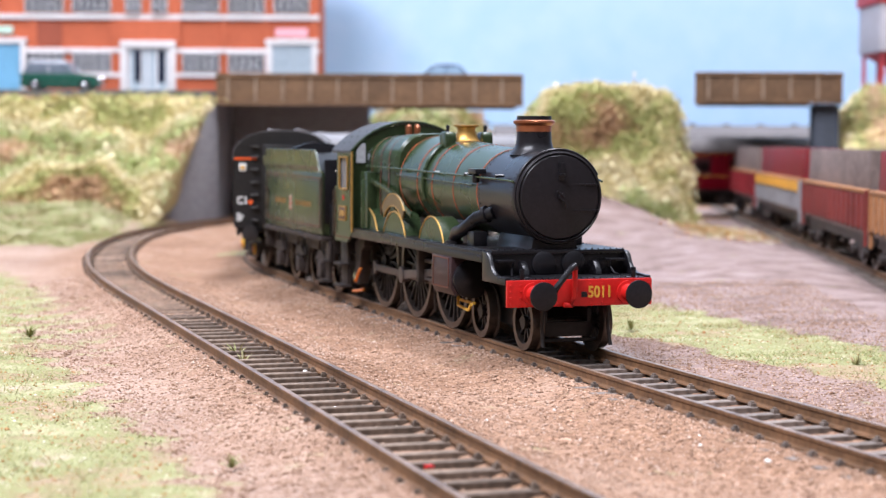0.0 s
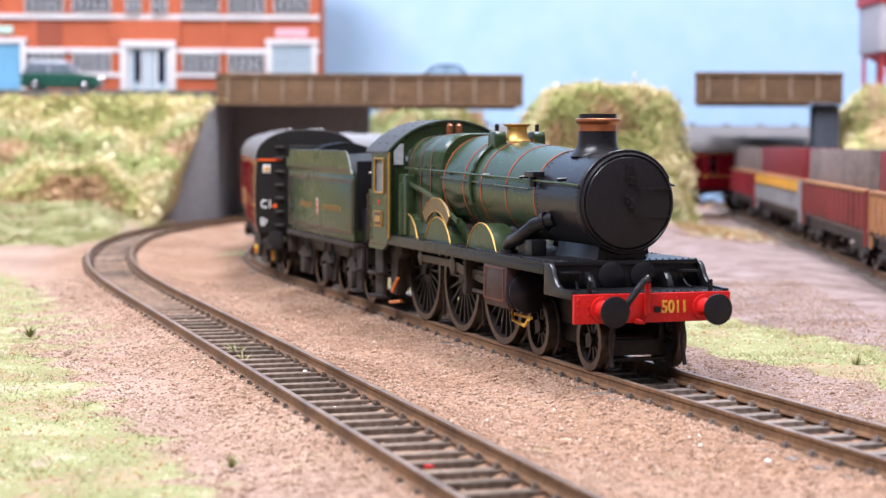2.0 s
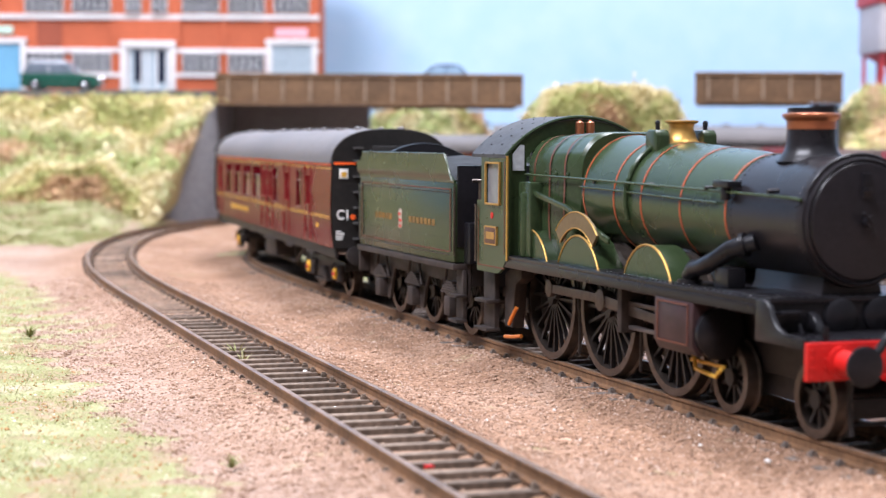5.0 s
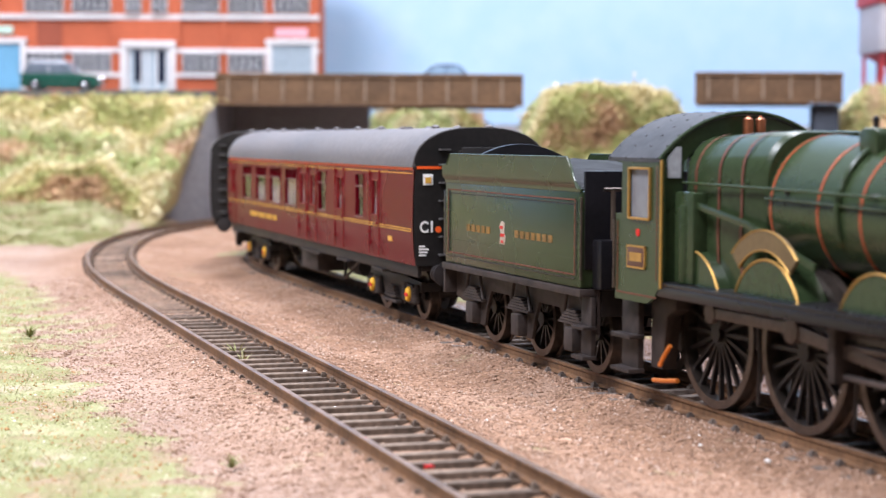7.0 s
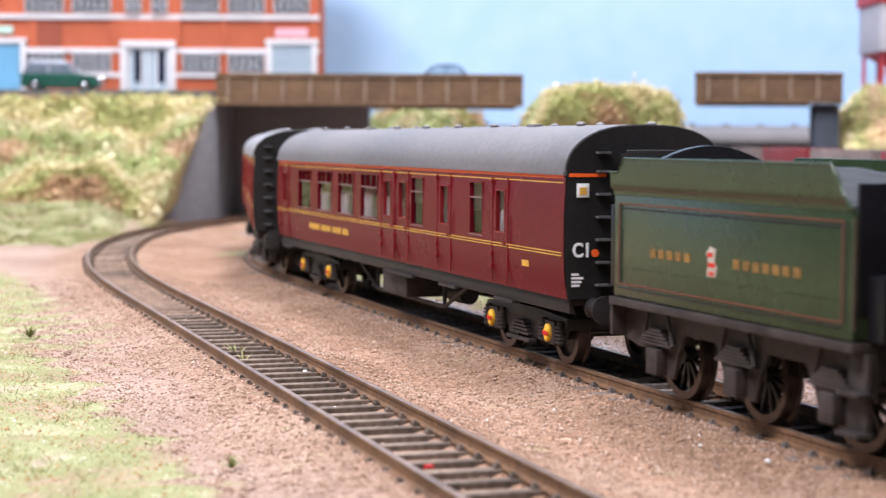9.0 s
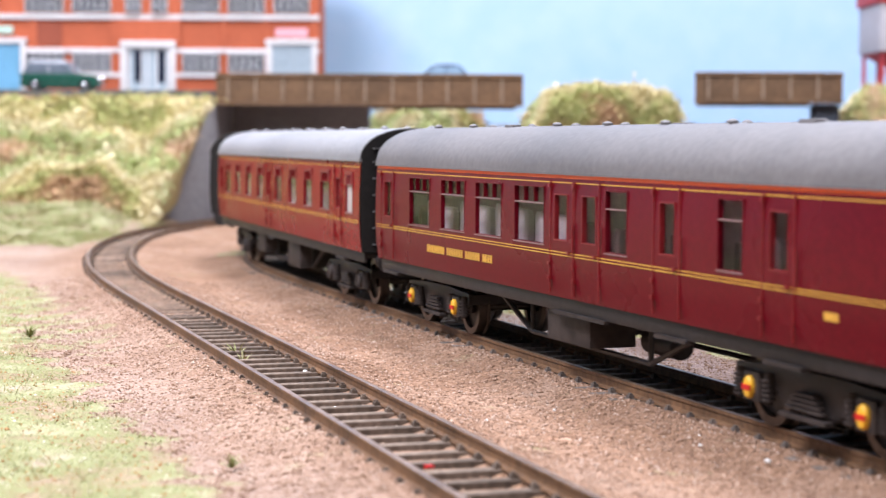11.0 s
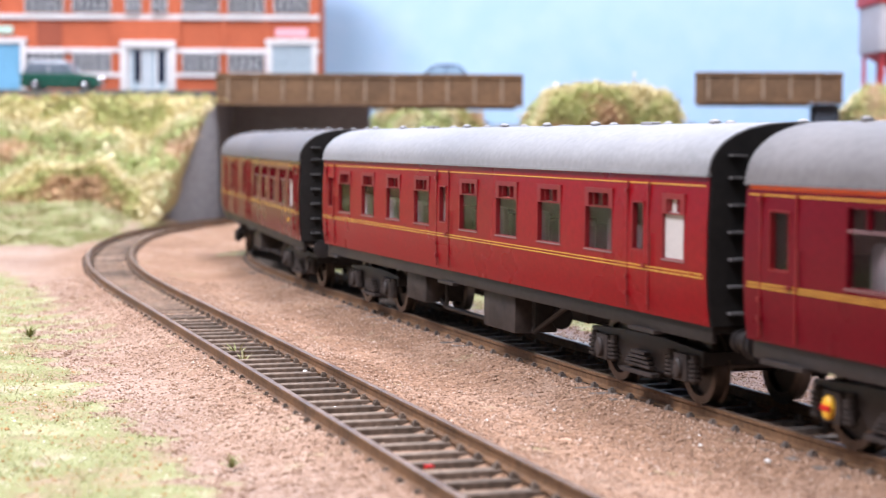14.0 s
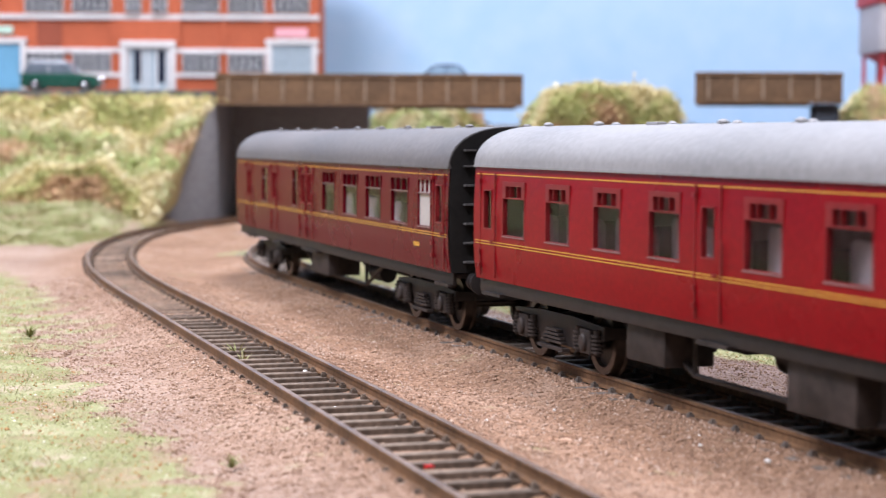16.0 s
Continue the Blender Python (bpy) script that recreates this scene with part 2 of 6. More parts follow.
def make_ground():
    xs = np.unique(np.concatenate([np.arange(-1500, -220, 40), np.arange(-220, 200, 2.5), np.arange(200, 420, 10), np.arange(420, 1501, 40)]))
    ys = np.unique(np.concatenate([np.arange(-700, 150, 25), np.arange(150, 640, 2.5), np.arange(640, 1320, 8), np.arange(1320, 1640, 20)]))
    X, Y = np.meshgrid(xs, ys)
    Z = ground_z(X, Y)
    D = np.minimum(off_line(MAIN, X, Y), off_line(LOOP, X, Y))
    rough = np.clip((D - 9) / 10, 0.22, 1)
    for j, i in product(range(len(ys)), range(len(xs))):
        x, y = xs[i], ys[j]
        if 120 < y < 1320 and -400 < x < 420:
            Z[j, i] += rough[j, i] * lumps(x, y)
    g = G()
    g.v = list(zip(X.ravel().tolist(), Y.ravel().tolist(), Z.ravel().tolist()))
    n = len(xs)
    for j in range(len(ys) - 1):
        for i in range(n - 1):
            g.face(j * n + i, j * n + i + 1, (j + 1) * n + i + 1, (j + 1) * n + i)
    me = mesh_of("ground", g, GROUND, smooth=180)
    at = me.attributes.new("turf", "FLOAT", "POINT")
    at.data.foreach_set("value", grass_mask(X, Y).ravel().astype(np.float32))
    gr = me.attributes.new("dirt", "FLOAT", "POINT")
    dirt = np.where((X > 58 + (569 - Y) * 0.42) & (Y > 200), 1.0, 0.0) * np.clip((D - 26) / 15, 0, 1)
    cm = np.interp(Y, MAIN[2], MAIN[1])
    dirt = np.maximum(dirt, 0.75 * np.clip((X - cm - 9) / 6, 0, 1) * (X < cm + 200) * (Y < 720))
    gr.data.foreach_set("value", dirt.ravel().astype(np.float32))
    ash = np.clip((X - cm - 10.5) / 3, 0, 1) * np.clip((cm + 34 - X) / 14, 0, 1) * np.clip((Y - 405) / 35, 0, 1) * np.clip((720 - Y) / 60, 0, 1)
    sh = me.attributes.new("ash", "FLOAT", "POINT")
    sh.data.foreach_set("value", ash.ravel().astype(np.float32))
    pl = me.attributes.new("pale", "FLOAT", "POINT")
    cx = np.interp(Y, LOOP[2], LOOP[1])
    pale = np.clip((cx - 8 - X) / 25, 0, 1) * 1.0 + 0.35 * np.clip((300 - Y) / 120, 0, 1) * (D > 12)
    pl.data.foreach_set("value", np.clip(pale, 0, 1).ravel().astype(np.float32))
    ob = new("ground", me)
    return tagged(ob, "tan scatter ballast and bare earth with thin grass", "ground", kind="structure")


def ground_material():
    m = bpy.data.materials.new("scatter_ballast")
    m.use_nodes = True
    nt = m.node_tree
    b = nt.nodes["Principled BSDF"]
    N, L = nt.nodes.new, nt.links.new
    tc = N("ShaderNodeTexCoord")

    def noise_tex(scale, detail=6, rough=0.6):
        n = N("ShaderNodeTexNoise")
        n.inputs["Scale"].default_value, n.inputs["Detail"].default_value, n.inputs["Roughness"].default_value = scale, detail, rough
        L(tc.outputs["Object"], n.inputs["Vector"])
        return n.outputs["Fac"]

    def ramp(fac, stops):
        r = N("ShaderNodeValToRGB")
        while len(r.color_ramp.elements) < len(stops):
            r.color_ramp.elements.new(0.5)
        for e, (p, c) in zip(r.color_ramp.elements, stops):
            e.position, e.color = p, (*c, 1)
        L(fac, r.inputs["Fac"])
        return r.outputs["Color"]

    def mixc(fac, a, c):
        x = N("ShaderNodeMix")
        x.data_type = "RGBA"
        L(fac, x.inputs["Factor"])
        L(a, x.inputs["A"])
        L(c, x.inputs["B"])
        return x.outputs["Result"]

    vor = N("ShaderNodeTexVoronoi")
    vor.inputs["Scale"].default_value = 1150
    L(tc.outputs["Object"], vor.inputs["Vector"])
    grains = ramp(vor.outputs["Color"], [(0.0, (0.11, 0.055, 0.03)), (0.4, (0.28, 0.155, 0.09)), (0.7, (0.38, 0.22, 0.14)), (1.0, (0.56, 0.38, 0.27))])
    light_grains = ramp(vor.outputs["Color"], [(0.0, (0.27, 0.18, 0.13)), (0.4, (0.38, 0.27, 0.21)), (0.75, (0.455, 0.34, 0.28)), (1.0, (0.57, 0.46, 0.40))])
    patch = ramp(noise_tex(22, 6), [(0.36, (0.21, 0.112, 0.066)), (0.5, (0.285, 0.163, 0.102)), (0.64, (0.38, 0.245, 0.172))])
    pale = ramp(noise_tex(120, 6), [(0.35, (0, 0, 0)), (0.65, (1, 1, 1))])
    a3 = N("ShaderNodeAttribute")
    a3.attribute_name = "pale"
    tan = mixc(a3.outputs["Fac"], mixc(pale, grains, patch), mixc(noise_tex(40, 6), light_grains, patch))
    earth = ramp(noise_tex(60, 7), [(0.3, (0.15, 0.10, 0.085)), (0.5, (0.26, 0.185, 0.165)), (0.72, (0.36, 0.28, 0.265))])
    turf = ramp(noise_tex(48, 9, 0.74), [(0.34, (0.40, 0.27, 0.195)), (0.43, (0.32, 0.25, 0.14)), (0.50, (0.27, 0.27, 0.12)), (0.57, (0.34, 0.33, 0.17)), (0.66, (0.47, 0.36, 0.265))])
    a1, a2 = N("ShaderNodeAttribute"), N("ShaderNodeAttribute")
    a1.attribute_name, a2.attribute_name = "turf", "dirt"
    a4 = N("ShaderNodeAttribute")
    a4.attribute_name = "ash"
    ash = ramp(vor.outputs["Color"], [(0.0, (0.16, 0.155, 0.16)), (0.4, (0.34, 0.33, 0.335)), (0.75, (0.48, 0.46, 0.46)), (1.0, (0.66, 0.64, 0.64))])
    edge, worn = N("ShaderNodeMath"), N("ShaderNodeMapRange")
    edge.operation = "MULTIPLY_ADD"
    edge.inputs[1].default_value = 2.2
    L(noise_tex(95, 7, 0.7), edge.inputs[0])
    L(a1.outputs["Fac"], edge.inputs[2])
    worn.inputs["From Min"].default_value, worn.inputs["From Max"].default_value = 1.33, 1.72
    L(edge.outputs[0], worn.inputs["Value"])
    colour = mixc(worn.outputs["Result"], mixc(a4.outputs["Fac"], mixc(a2.outputs["Fac"], tan, earth), ash), turf)
    L(colour, b.inputs["Base Color"])
    b.inputs["Roughness"].default_value = 0.92
    b.inputs["Specular IOR Level"].default_value = 0.25
    bp = N("ShaderNodeBump")
    bp.inputs["Strength"].default_value, bp.inputs["Distance"].default_value = 1.0, 0.0008
    hs = N("ShaderNodeMath")
    hs.operation = "ADD"
    L(vor.outputs["Distance"], hs.inputs[0])
    L(noise_tex(700, 4), hs.inputs[1])
    L(hs.outputs[0], bp.inputs["Height"])
    L(bp.outputs["Normal"], b.inputs["Normal"])
    return m


GROUND = ground_material()
ground = make_ground()


def island_mat(name, stops, rough=0.85, scale=30.0, mixing=0.5):
    """Colour picked per loose piece, shifted by broad patches."""
    m = bpy.data.materials.new(name)
    m.use_nodes = True
    nt = m.node_tree
    N, L = nt.nodes.new, nt.links.new
    b = nt.nodes["Principled BSDF"]
    geo, tc, n, a = N("ShaderNodeNewGeometry"), N("ShaderNodeTexCoord"), N("ShaderNodeTexNoise"), N("ShaderNodeMix")
    n.inputs["Scale"].default_value, n.inputs["Detail"].default_value = scale, 4
    L(tc.outputs["Object"], n.inputs["Vector"])
    L(geo.outputs["Random Per Island"], a.inputs["A"])
    L(n.outputs["Fac"], a.inputs["B"])
    a.inputs["Factor"].default_value = mixing
    r = N("ShaderNodeValToRGB")
    while len(r.color_ramp.elements) < len(stops):
        r.color_ramp.elements.new(0.5)
    for e, (p, c) in zip(r.color_ramp.elements, stops):
        e.position, e.color = p, (*c, 1)
    L(a.outputs["Result"], r.inputs["Fac"])
    L(r.outputs["Color"], b.inputs["Base Color"])
    b.inputs["Roughness"].default_value = rough
    b.inputs["Specular IOR Level"].default_value = 0.2
    return m


STONES = island_mat("ballast_chips", [(0.1, (0.17, 0.095, 0.06)), (0.45, (0.27, 0.16, 0.105)), (0.75, (0.37, 0.245, 0.175)), (0.97, (0.62, 0.50, 0.42))], mixing=0.25)
BLADES = island_mat("static_grass", [(0.30, (0.33, 0.21, 0.13)), (0.40, (0.23, 0.21, 0.085)), (0.47, (0.25, 0.285, 0.095)), (0.54, (0.38, 0.345, 0.19)), (0.61, (0.22, 0.265, 0.085)), (0.70, (0.48, 0.37, 0.27))], scale=38, mixing=0.72)
LEAVES = island_mat("hedge_leaves", [(0.33, (0.25, 0.14, 0.07)), (0.40, (0.50, 0.31, 0.175)), (0.455, (0.33, 0.36, 0.12)), (0.50, (0.62, 0.52, 0.27)), (0.545, (0.74, 0.65, 0.42)), (0.59, (0.38, 0.455, 0.175)), (0.66, (0.64, 0.44, 0.29))], scale=12, mixing=0.955)
BARE = mat("hedge_earth", (0.52, 0.38, 0.19), 0.95, 0, 0.3, 300, 0.5, 40, colour2=(0.66, 0.60, 0.27))


def quick_mesh(name, verts, faces, material):
    me = bpy.data.meshes.new(name)
    nv, nf, k = len(verts), len(faces), faces.shape[1]
    me.vertices.add(nv)
    me.vertices.foreach_set("co", (verts * MM).astype(np.float32).ravel())
    me.loops.add(nf * k)
    me.loops.foreach_set("vertex_index", faces.astype(np.int32).ravel())
    me.polygons.add(nf)
    me.polygons.foreach_set("loop_start", (np.arange(nf) * k).astype(np.int32))
    me.update(calc_edges=True)
    me.materials.append(material)
    return me


def scatter_stones(rng, n, material, on_grass=False):
    x, y = rng.uniform(-190, 130, n), 170 + 470 * rng.random(n) ** 1.4
    keep = ((grass_mask(x, y) < 0.5) != on_grass) & (np.abs(x) < 60 + y * 0.30)
    dm, dl = off_line(MAIN, x, y), off_line(LOOP, x, y)
    d = np.minimum(dm, dl)
    keep &= (d > 10) | (rng.random(n) < 0.25)
    x, y, d = x[keep], y[keep], d[keep]
    r = rng.uniform(0.18, 0.42, len(x)) * np.where(rng.random(len(x)) < 0.02, 1.8, 1.0)
    z = ground_z(x, y) + np.clip((d - 9) / 10, 0.22, 1) * np.array([lumps(a, b) for a, b in zip(x, y)]) + 0.02
    c = np.stack([x, y, z], 1)
    unit = np.array([(1, 0, 0), (-1, 0, 0), (0, 1, 0), (0, -1, 0), (0, 0, 1), (0, 0, -1)], float)
    v = unit[None] * (r[:, None, None] * rng.uniform(0.6, 1.25, (len(x), 6, 1)))
    a = rng.uniform(0, 6.28, len(x))
    ca, sa = np.cos(a)[:, None], np.sin(a)[:, None]
    v = np.stack([v[..., 0] * ca - v[..., 1] * sa, v[..., 0] * sa + v[..., 1] * ca, v[..., 2] * 0.7], -1) + c[:, None]
    tri = np.array([(0, 2, 4), (2, 1, 4), (1, 3, 4), (3, 0, 4), (2, 0, 5), (1, 2, 5), (3, 1, 5), (0, 3, 5)])
    f = (np.arange(len(x)) * 6)[:, None, None] + tri[None]
    return quick_mesh("ballast_chips", v.reshape(-1, 3), f.reshape(-1, 3), material)


rng = np.random.default_rng(4)
tagged(new("ballast_chips", scatter_stones(rng, 150000, STONES)), "loose tan and brown ballast chips between the lines", "ballast", kind="stuff")


CRUMBS = island_mat("leaf_crumbs", [(0.2, (0.30, 0.12, 0.04)), (0.45, (0.42, 0.24, 0.10)), (0.6, (0.20, 0.20, 0.06)), (0.8, (0.62, 0.55, 0.38)), (0.95, (0.70, 0.66, 0.55))], mixing=0.2)


def scatter_litter(rng, n):
    x, y = rng.normal(146, 13, n), rng.normal(985, 42, n)
    z = ground_z(x, y) + rng.uniform(0, 1.6, n)
    tri = rng.normal(0, 0.9, (n, 3, 3)) * np.array([1, 1, 0.45])
    v = (np.stack([x, y, z], 1)[:, None] + tri).reshape(-1, 3)
    return quick_mesh("leaf_litter", v, np.arange(3 * n).reshape(-1, 3), CRUMBS)


tagged(new("leaf_litter", scatter_litter(rng, 9000)), "dry brown and green litter at the foot of the mound", "leaf litter", kind="stuff")
tagged(new("leaf_crumbs", scatter_stones(rng, 30000, CRUMBS, True)), "russet and straw coloured crumbs strewn over the grass", "crumbs", kind="stuff")


def scatter_blades(rng, n, region, height, width):
    x, y = rng.uniform(region[0], region[1], n), region[2] + (region[3] - region[2]) * rng.random(n) ** 1.5
    keep = grass_mask(x + rng.normal(0, 2, n), y + rng.normal(0, 2, n)) > 0.5
    clump = np.array([noise.noise(Vector((a / 18, b / 18, 3))) for a, b in zip(x, y)])
    keep &= clump > -0.28 + 0.35 * rng.random(n)
    x, y = x[keep], y[keep]
    k = len(x)
    z = ground_z(x, y) - 0.2
    a, lean = rng.uniform(0, 6.28, k), rng.uniform(0.8, 1.5, k)
    h = rng.uniform(0.5, 1.0, k) * height
    b = rng.uniform(0, 6.28, k)
    w = width * rng.uniform(0.6, 1.2, k)
    base = np.stack([x, y, z], 1)
    tip = base + np.stack([np.cos(a) * np.sin(lean) * h, np.sin(a) * np.sin(lean) * h, np.cos(lean) * h + 0.4], 1)
    side = np.stack([np.cos(b) * w, np.sin(b) * w, 0 * w], 1)
    v = np.stack([base - side, base + side, tip], 1).reshape(-1, 3)
    return quick_mesh("grass_blades", v, np.arange(3 * k).reshape(-1, 3), BLADES)


tagged(new("grass_tufts", scatter_blades(rng, 130000, (-230, -20, 180, 760), 2.4, 0.085)), "dry yellow-green static grass fibres beside the line", "grass", kind="stuff")
tagged(new("grass_strip", scatter_blades(rng, 110000, (10, 150, 200, 800), 3.0, 0.09)), "pale green static grass strip beside the line", "grass", kind="stuff")
tagged(new("grass_verge", scatter_blades(rng, 60000, (-420, -160, 850, 1100), 6.0, 0.3)), "pale grass at the foot of the embankment", "grass", kind="stuff")


# ---- track ----
def rail_mesh(line, side, s0, s1):
    prof = [(-1.2, -2.6), (1.2, -2.6), (1.1, -2.25), (0.3, -2.0), (0.3, -0.8), (0.55, -0.65), (0.55, -0.06), (0.42, 0.0), (-0.42, 0.0), (-0.55, -0.06), (-0.55, -0.65), (-0.3, -0.8), (-0.3, -2.0), (-1.1, -2.25)]
    g = G()
    rings = []
    for s in np.arange(s0, s1, 6.0):
        (x, y), th = on(line, s)
        n = (math.cos(th), -math.sin(th))
        rings.append([(x + n[0] * (side * 8.8 + u), y + n[1] * (side * 8.8 + u), w) for u, w in prof])
    g.loft(rings)
    k = len(prof)
    for i, f in enumerate(g.f[:-2]):
        if i % k in (6, 7, 8):
            g.m[i] = 1
    return mesh_of("rail", g, [RAIL, RAILTOP], smooth=30)


def sleeper_mesh(material):
    g = G()
    g.prism([(-1.3, -4.2), (1.3, -4.2), (1.22, -2.75), (1.1, -2.62), (-1.1, -2.62), (-1.22, -2.75)], "x", -15, 15)
    for sx in (-1, 1):
        for o in (-1.75, 1.75):
            c = sx * 8.8 + o
            g.box(c - 0.55, c + 0.55, -0.7, 0.7, -2.63, -1.95)
            g.box(c - 0.3, c + 0.3, -0.4, 0.4, -1.96, -1.6)
    return mesh_of("sleeper", g, material, smooth=0)


SLEEPER_MESH = sleeper_mesh(SLEEPER)
OLD_SLEEPER_MESH = sleeper_mesh(OLDSLEEPER)


def make_track(name, line, s0, s1, label):
    top = tagged(new(name), label, "railway track", kind="structure")
    for side in (-1, 1):
        part("rail", rail_mesh(line, side, s0, s1), None, top)
    r = random.Random(5)
    for s in np.arange(s0 + 4, s1 - 4, 8.4):
        (x, y), th = on(line, s)
        part("sleeper", OLD_SLEEPER_MESH if line is LOOP else SLEEPER_MESH, None, top, at=P(x + r.uniform(-.2, .2), y, r.uniform(-0.15, 0.05), r.uniform(-0.5, 0.5), 0, -math.degrees(th) + r.uniform(-0.8, 0.8)))
    return top


make_track("track_main", MAIN, -500, 1010, "rusty rails on weathered brown sleepers in ballast")
make_track("track_loop", LOOP, -300, 1010, "curving rusty rails on half-buried brown sleepers")
make_track("track_siding", SIDING, 230, 1200, "siding rails under the ballast wagons")

# ---- bridge, abutments, embankments ----
GIRDER = mat("brown_timber_girder", (0.17, 0.098, 0.052), 0.8, 0, 0.2, 300, 0.3, 40)
RIBS = mat("worn_girder_ribs", (0.32, 0.23, 0.16), 0.8, 0, 0.2, 300, 0.3, 60)
CONCRETE = mat("grey_concrete", (0.34, 0.335, 0.35), 0.9, 0, 0.12, 250, 0.3, 20)
# pier concrete darkened: the shadow under the span is put into its colour
PIERSHADE = mat("pier_concrete_shaded", (0.065, 0.075, 0.095), 0.85, 0, 0.15, 300, 0.2, 30)
TARMAC = mat("road_surface", (0.09, 0.09, 0.09), 0.95, 0, 0.15, 600, 0.4, 30)
SKY = mat("painted_sky_board", (0.335, 0.515, 0.725), 0.9, 0, 0.02, 40, 0.0, 1.3, colour2=(0.41, 0.565, 0.76))


def road_bridge(name, x0, x1, y, z0, z1, label):
    top = tagged(new(name), label, "bridge", group="road bridge spans")
    part("deck", G().box(x0 + (18 if x0 > 0 else 0), x1, y + 4, y + 105, z0 + 5, z0 + 12), TARMAC, top, bevel=0.4)
    for yy in (y, y + 105):
        x0 = x0 if yy == y else x0 + 16
        g = G().box(x0, x1, yy, yy + 4, z0, z1)
        girder = part("girder", g, GIRDER, top, bevel=0.25)
        part("flange", G().box(x0, x1, yy - 1.2, yy + 5.2, z1 - 2.2, z1 + 0.6), GIRDER, girder, bevel=0.25)
        part("flange", G().box(x0, x1, yy - 1.2, yy + 5.2, z0 - 0.4, z0 + 2.0), GIRDER, girder, bevel=0.25)
        k = x0 + 8
        rib = mesh_of("stiffener", G().box(-0.7, 0.7, -1.4, 0.2, z0 + 2.1, z1 - 2.3), RIBS, 0)
        while k < x1 - 3:
            part("stiffener", rib, None, girder, at=P(k, yy, 0))
            k += 17.6
    return top


road_bridge("road_bridge", -146.5, 51, 1140, 70, 89.6, "brown plate girder road bridge over the curved line")
road_bridge("road_bridge", 162, 256.5, 1140, 73, 91.8, "short brown girder span over the siding")

abut = tagged(new("bridge_abutment"), "grey concrete abutment with sloping wing wall", "abutment")
part("abutment_wall", G().box(-168, -146, 1145, 1255, -6, 70), CONCRETE, abut, bevel=0.5)
part("back_wall", G().box(-146, -52, 1236, 1252, -6, 74.5), CONCRETE, abut, bevel=0.5)
part("wing_wall", G().add([(-146, 1143, -6), (-146, 1143, 70), (-146, 1150, -6), (-146, 1150, 70), (-188, 1085, -6), (-186, 1085, 24), (-194, 1092, -6), (-192, 1092, 24)],
                          [(0, 4, 5, 1), (2, 3, 7, 6), (4, 6, 7, 5), (1, 5, 7, 3), (0, 1, 3, 2), (0, 2, 6, 4)]), CONCRETE, abut, bevel=0.4)
pier = tagged(new("bridge_pier"), "concrete pier under the short span, its shade put into the colour", "pier")
part("pier_wall", G().box(240, 256, 1146, 1162, -6, 72.4), PIERSHADE, pier, bevel=0.6)


def hill(name, x0, x1, y0, y1, z, lean, label, tufts, seed, size=3.2, slant=0.0, round_top=0.0):
    """A steep planted bank: an earth core and thousands of small leaves on it."""
    r = np.random.default_rng(seed)
    top = tagged(new(name), label, "embankment", group="planted banks")
    nx, nz, back = max(12, int((x1 - x0) / 7)), 16, 6
    g = G()
    cols = []
    for i in range(nx + 1):
        x = x0 + (x1 - x0) * i / nx
        edge = 1.0 if slant and x > (x0 + x1) / 2 else min(1, min(x - x0, x1 - x) / (0.35 * lean + 6) + 0.0)
        row = []
        for j in range(nz + 1 + back):
            if j <= nz:
                t = j / nz
                yy, zz = y0 + lean * (t ** 1.3) + (1 - edge) * 22, -7 + (z + 7) * t * (0.82 + 0.18 * edge)
            else:
                t = (j - nz) / back
                yy, zz = y0 + lean + (1 - edge) * 22 + (y1 - y0 - lean - (1 - edge) * 22) * t, -7 + (z + 7) * (0.82 + 0.18 * edge)
            k = Vector((x / 30, yy / 30, zz / 24 + seed))
            k2 = Vector((x / 11, yy / 11, zz / 10 + seed))
            bulge = 13.0 * noise.noise(k) + 6.0 * noise.noise(k2)
            dx = (1 - edge) * (6 if x < (x0 + x1) / 2 else -6) * (zz / z) + slant * max(0, zz / z) * (i / nx) ** 5
            zz = zz - round_top * max(0, zz / z) ** 2 * (2 * i / nx - 1) ** 2
            row.append((x + dx, yy - bulge * (0.9 if j <= nz else 0.1), zz + 0.3 * bulge * max(0, zz / z)))
        cols.append(row)
    g.loft([list(c) for c in cols], closed=False)
    g.face(*[i for i in range(len(cols[0]))])
    g.face(*[nx * len(cols[0]) + i for i in range(len(cols[0]))][::-1])
    part("earth_core", g, BARE, top, smooth=60)
    # leaves
    V = np.array(g.v).reshape(nx + 1, nz + 1 + back, 3)
    iu, jv = r.uniform(0, nx - 0.001, tufts), r.uniform(0, nz + 2, tufts)
    i, j = iu.astype(int), jv.astype(int)
    fu, fv = (iu - i)[:, None], (jv - j)[:, None]
    c = V[i, j] * (1 - fu) * (1 - fv) + V[i + 1, j] * fu * (1 - fv) + V[i, j + 1] * (1 - fu) * fv + V[i + 1, j + 1] * fu * fv
    c = c + r.normal(0, 1.5, (tufts, 3)) + np.array([0, -1.2, 0.8])
    rim = iu > nx - 2.5
    c[rim, 0] += r.uniform(-2, 7, int(rim.sum()))
    c[rim, 1] -= r.uniform(0, 9, int(rim.sum()))
    sz = size * r.uniform(0.4, 1.15, tufts)[:, None, None]
    tri = r.normal(0, 0.6, (tufts, 3, 3))
    v = (c[:, None] + tri * sz).reshape(-1, 3)
    leaves = new("foliage", quick_mesh("foliage", v, np.arange(3 * tufts).reshape(-1, 3), LEAVES))
    leaves.parent = top
    tagged(leaves, "yellow-green and brown scatter foliage", kind="stuff")
    return top


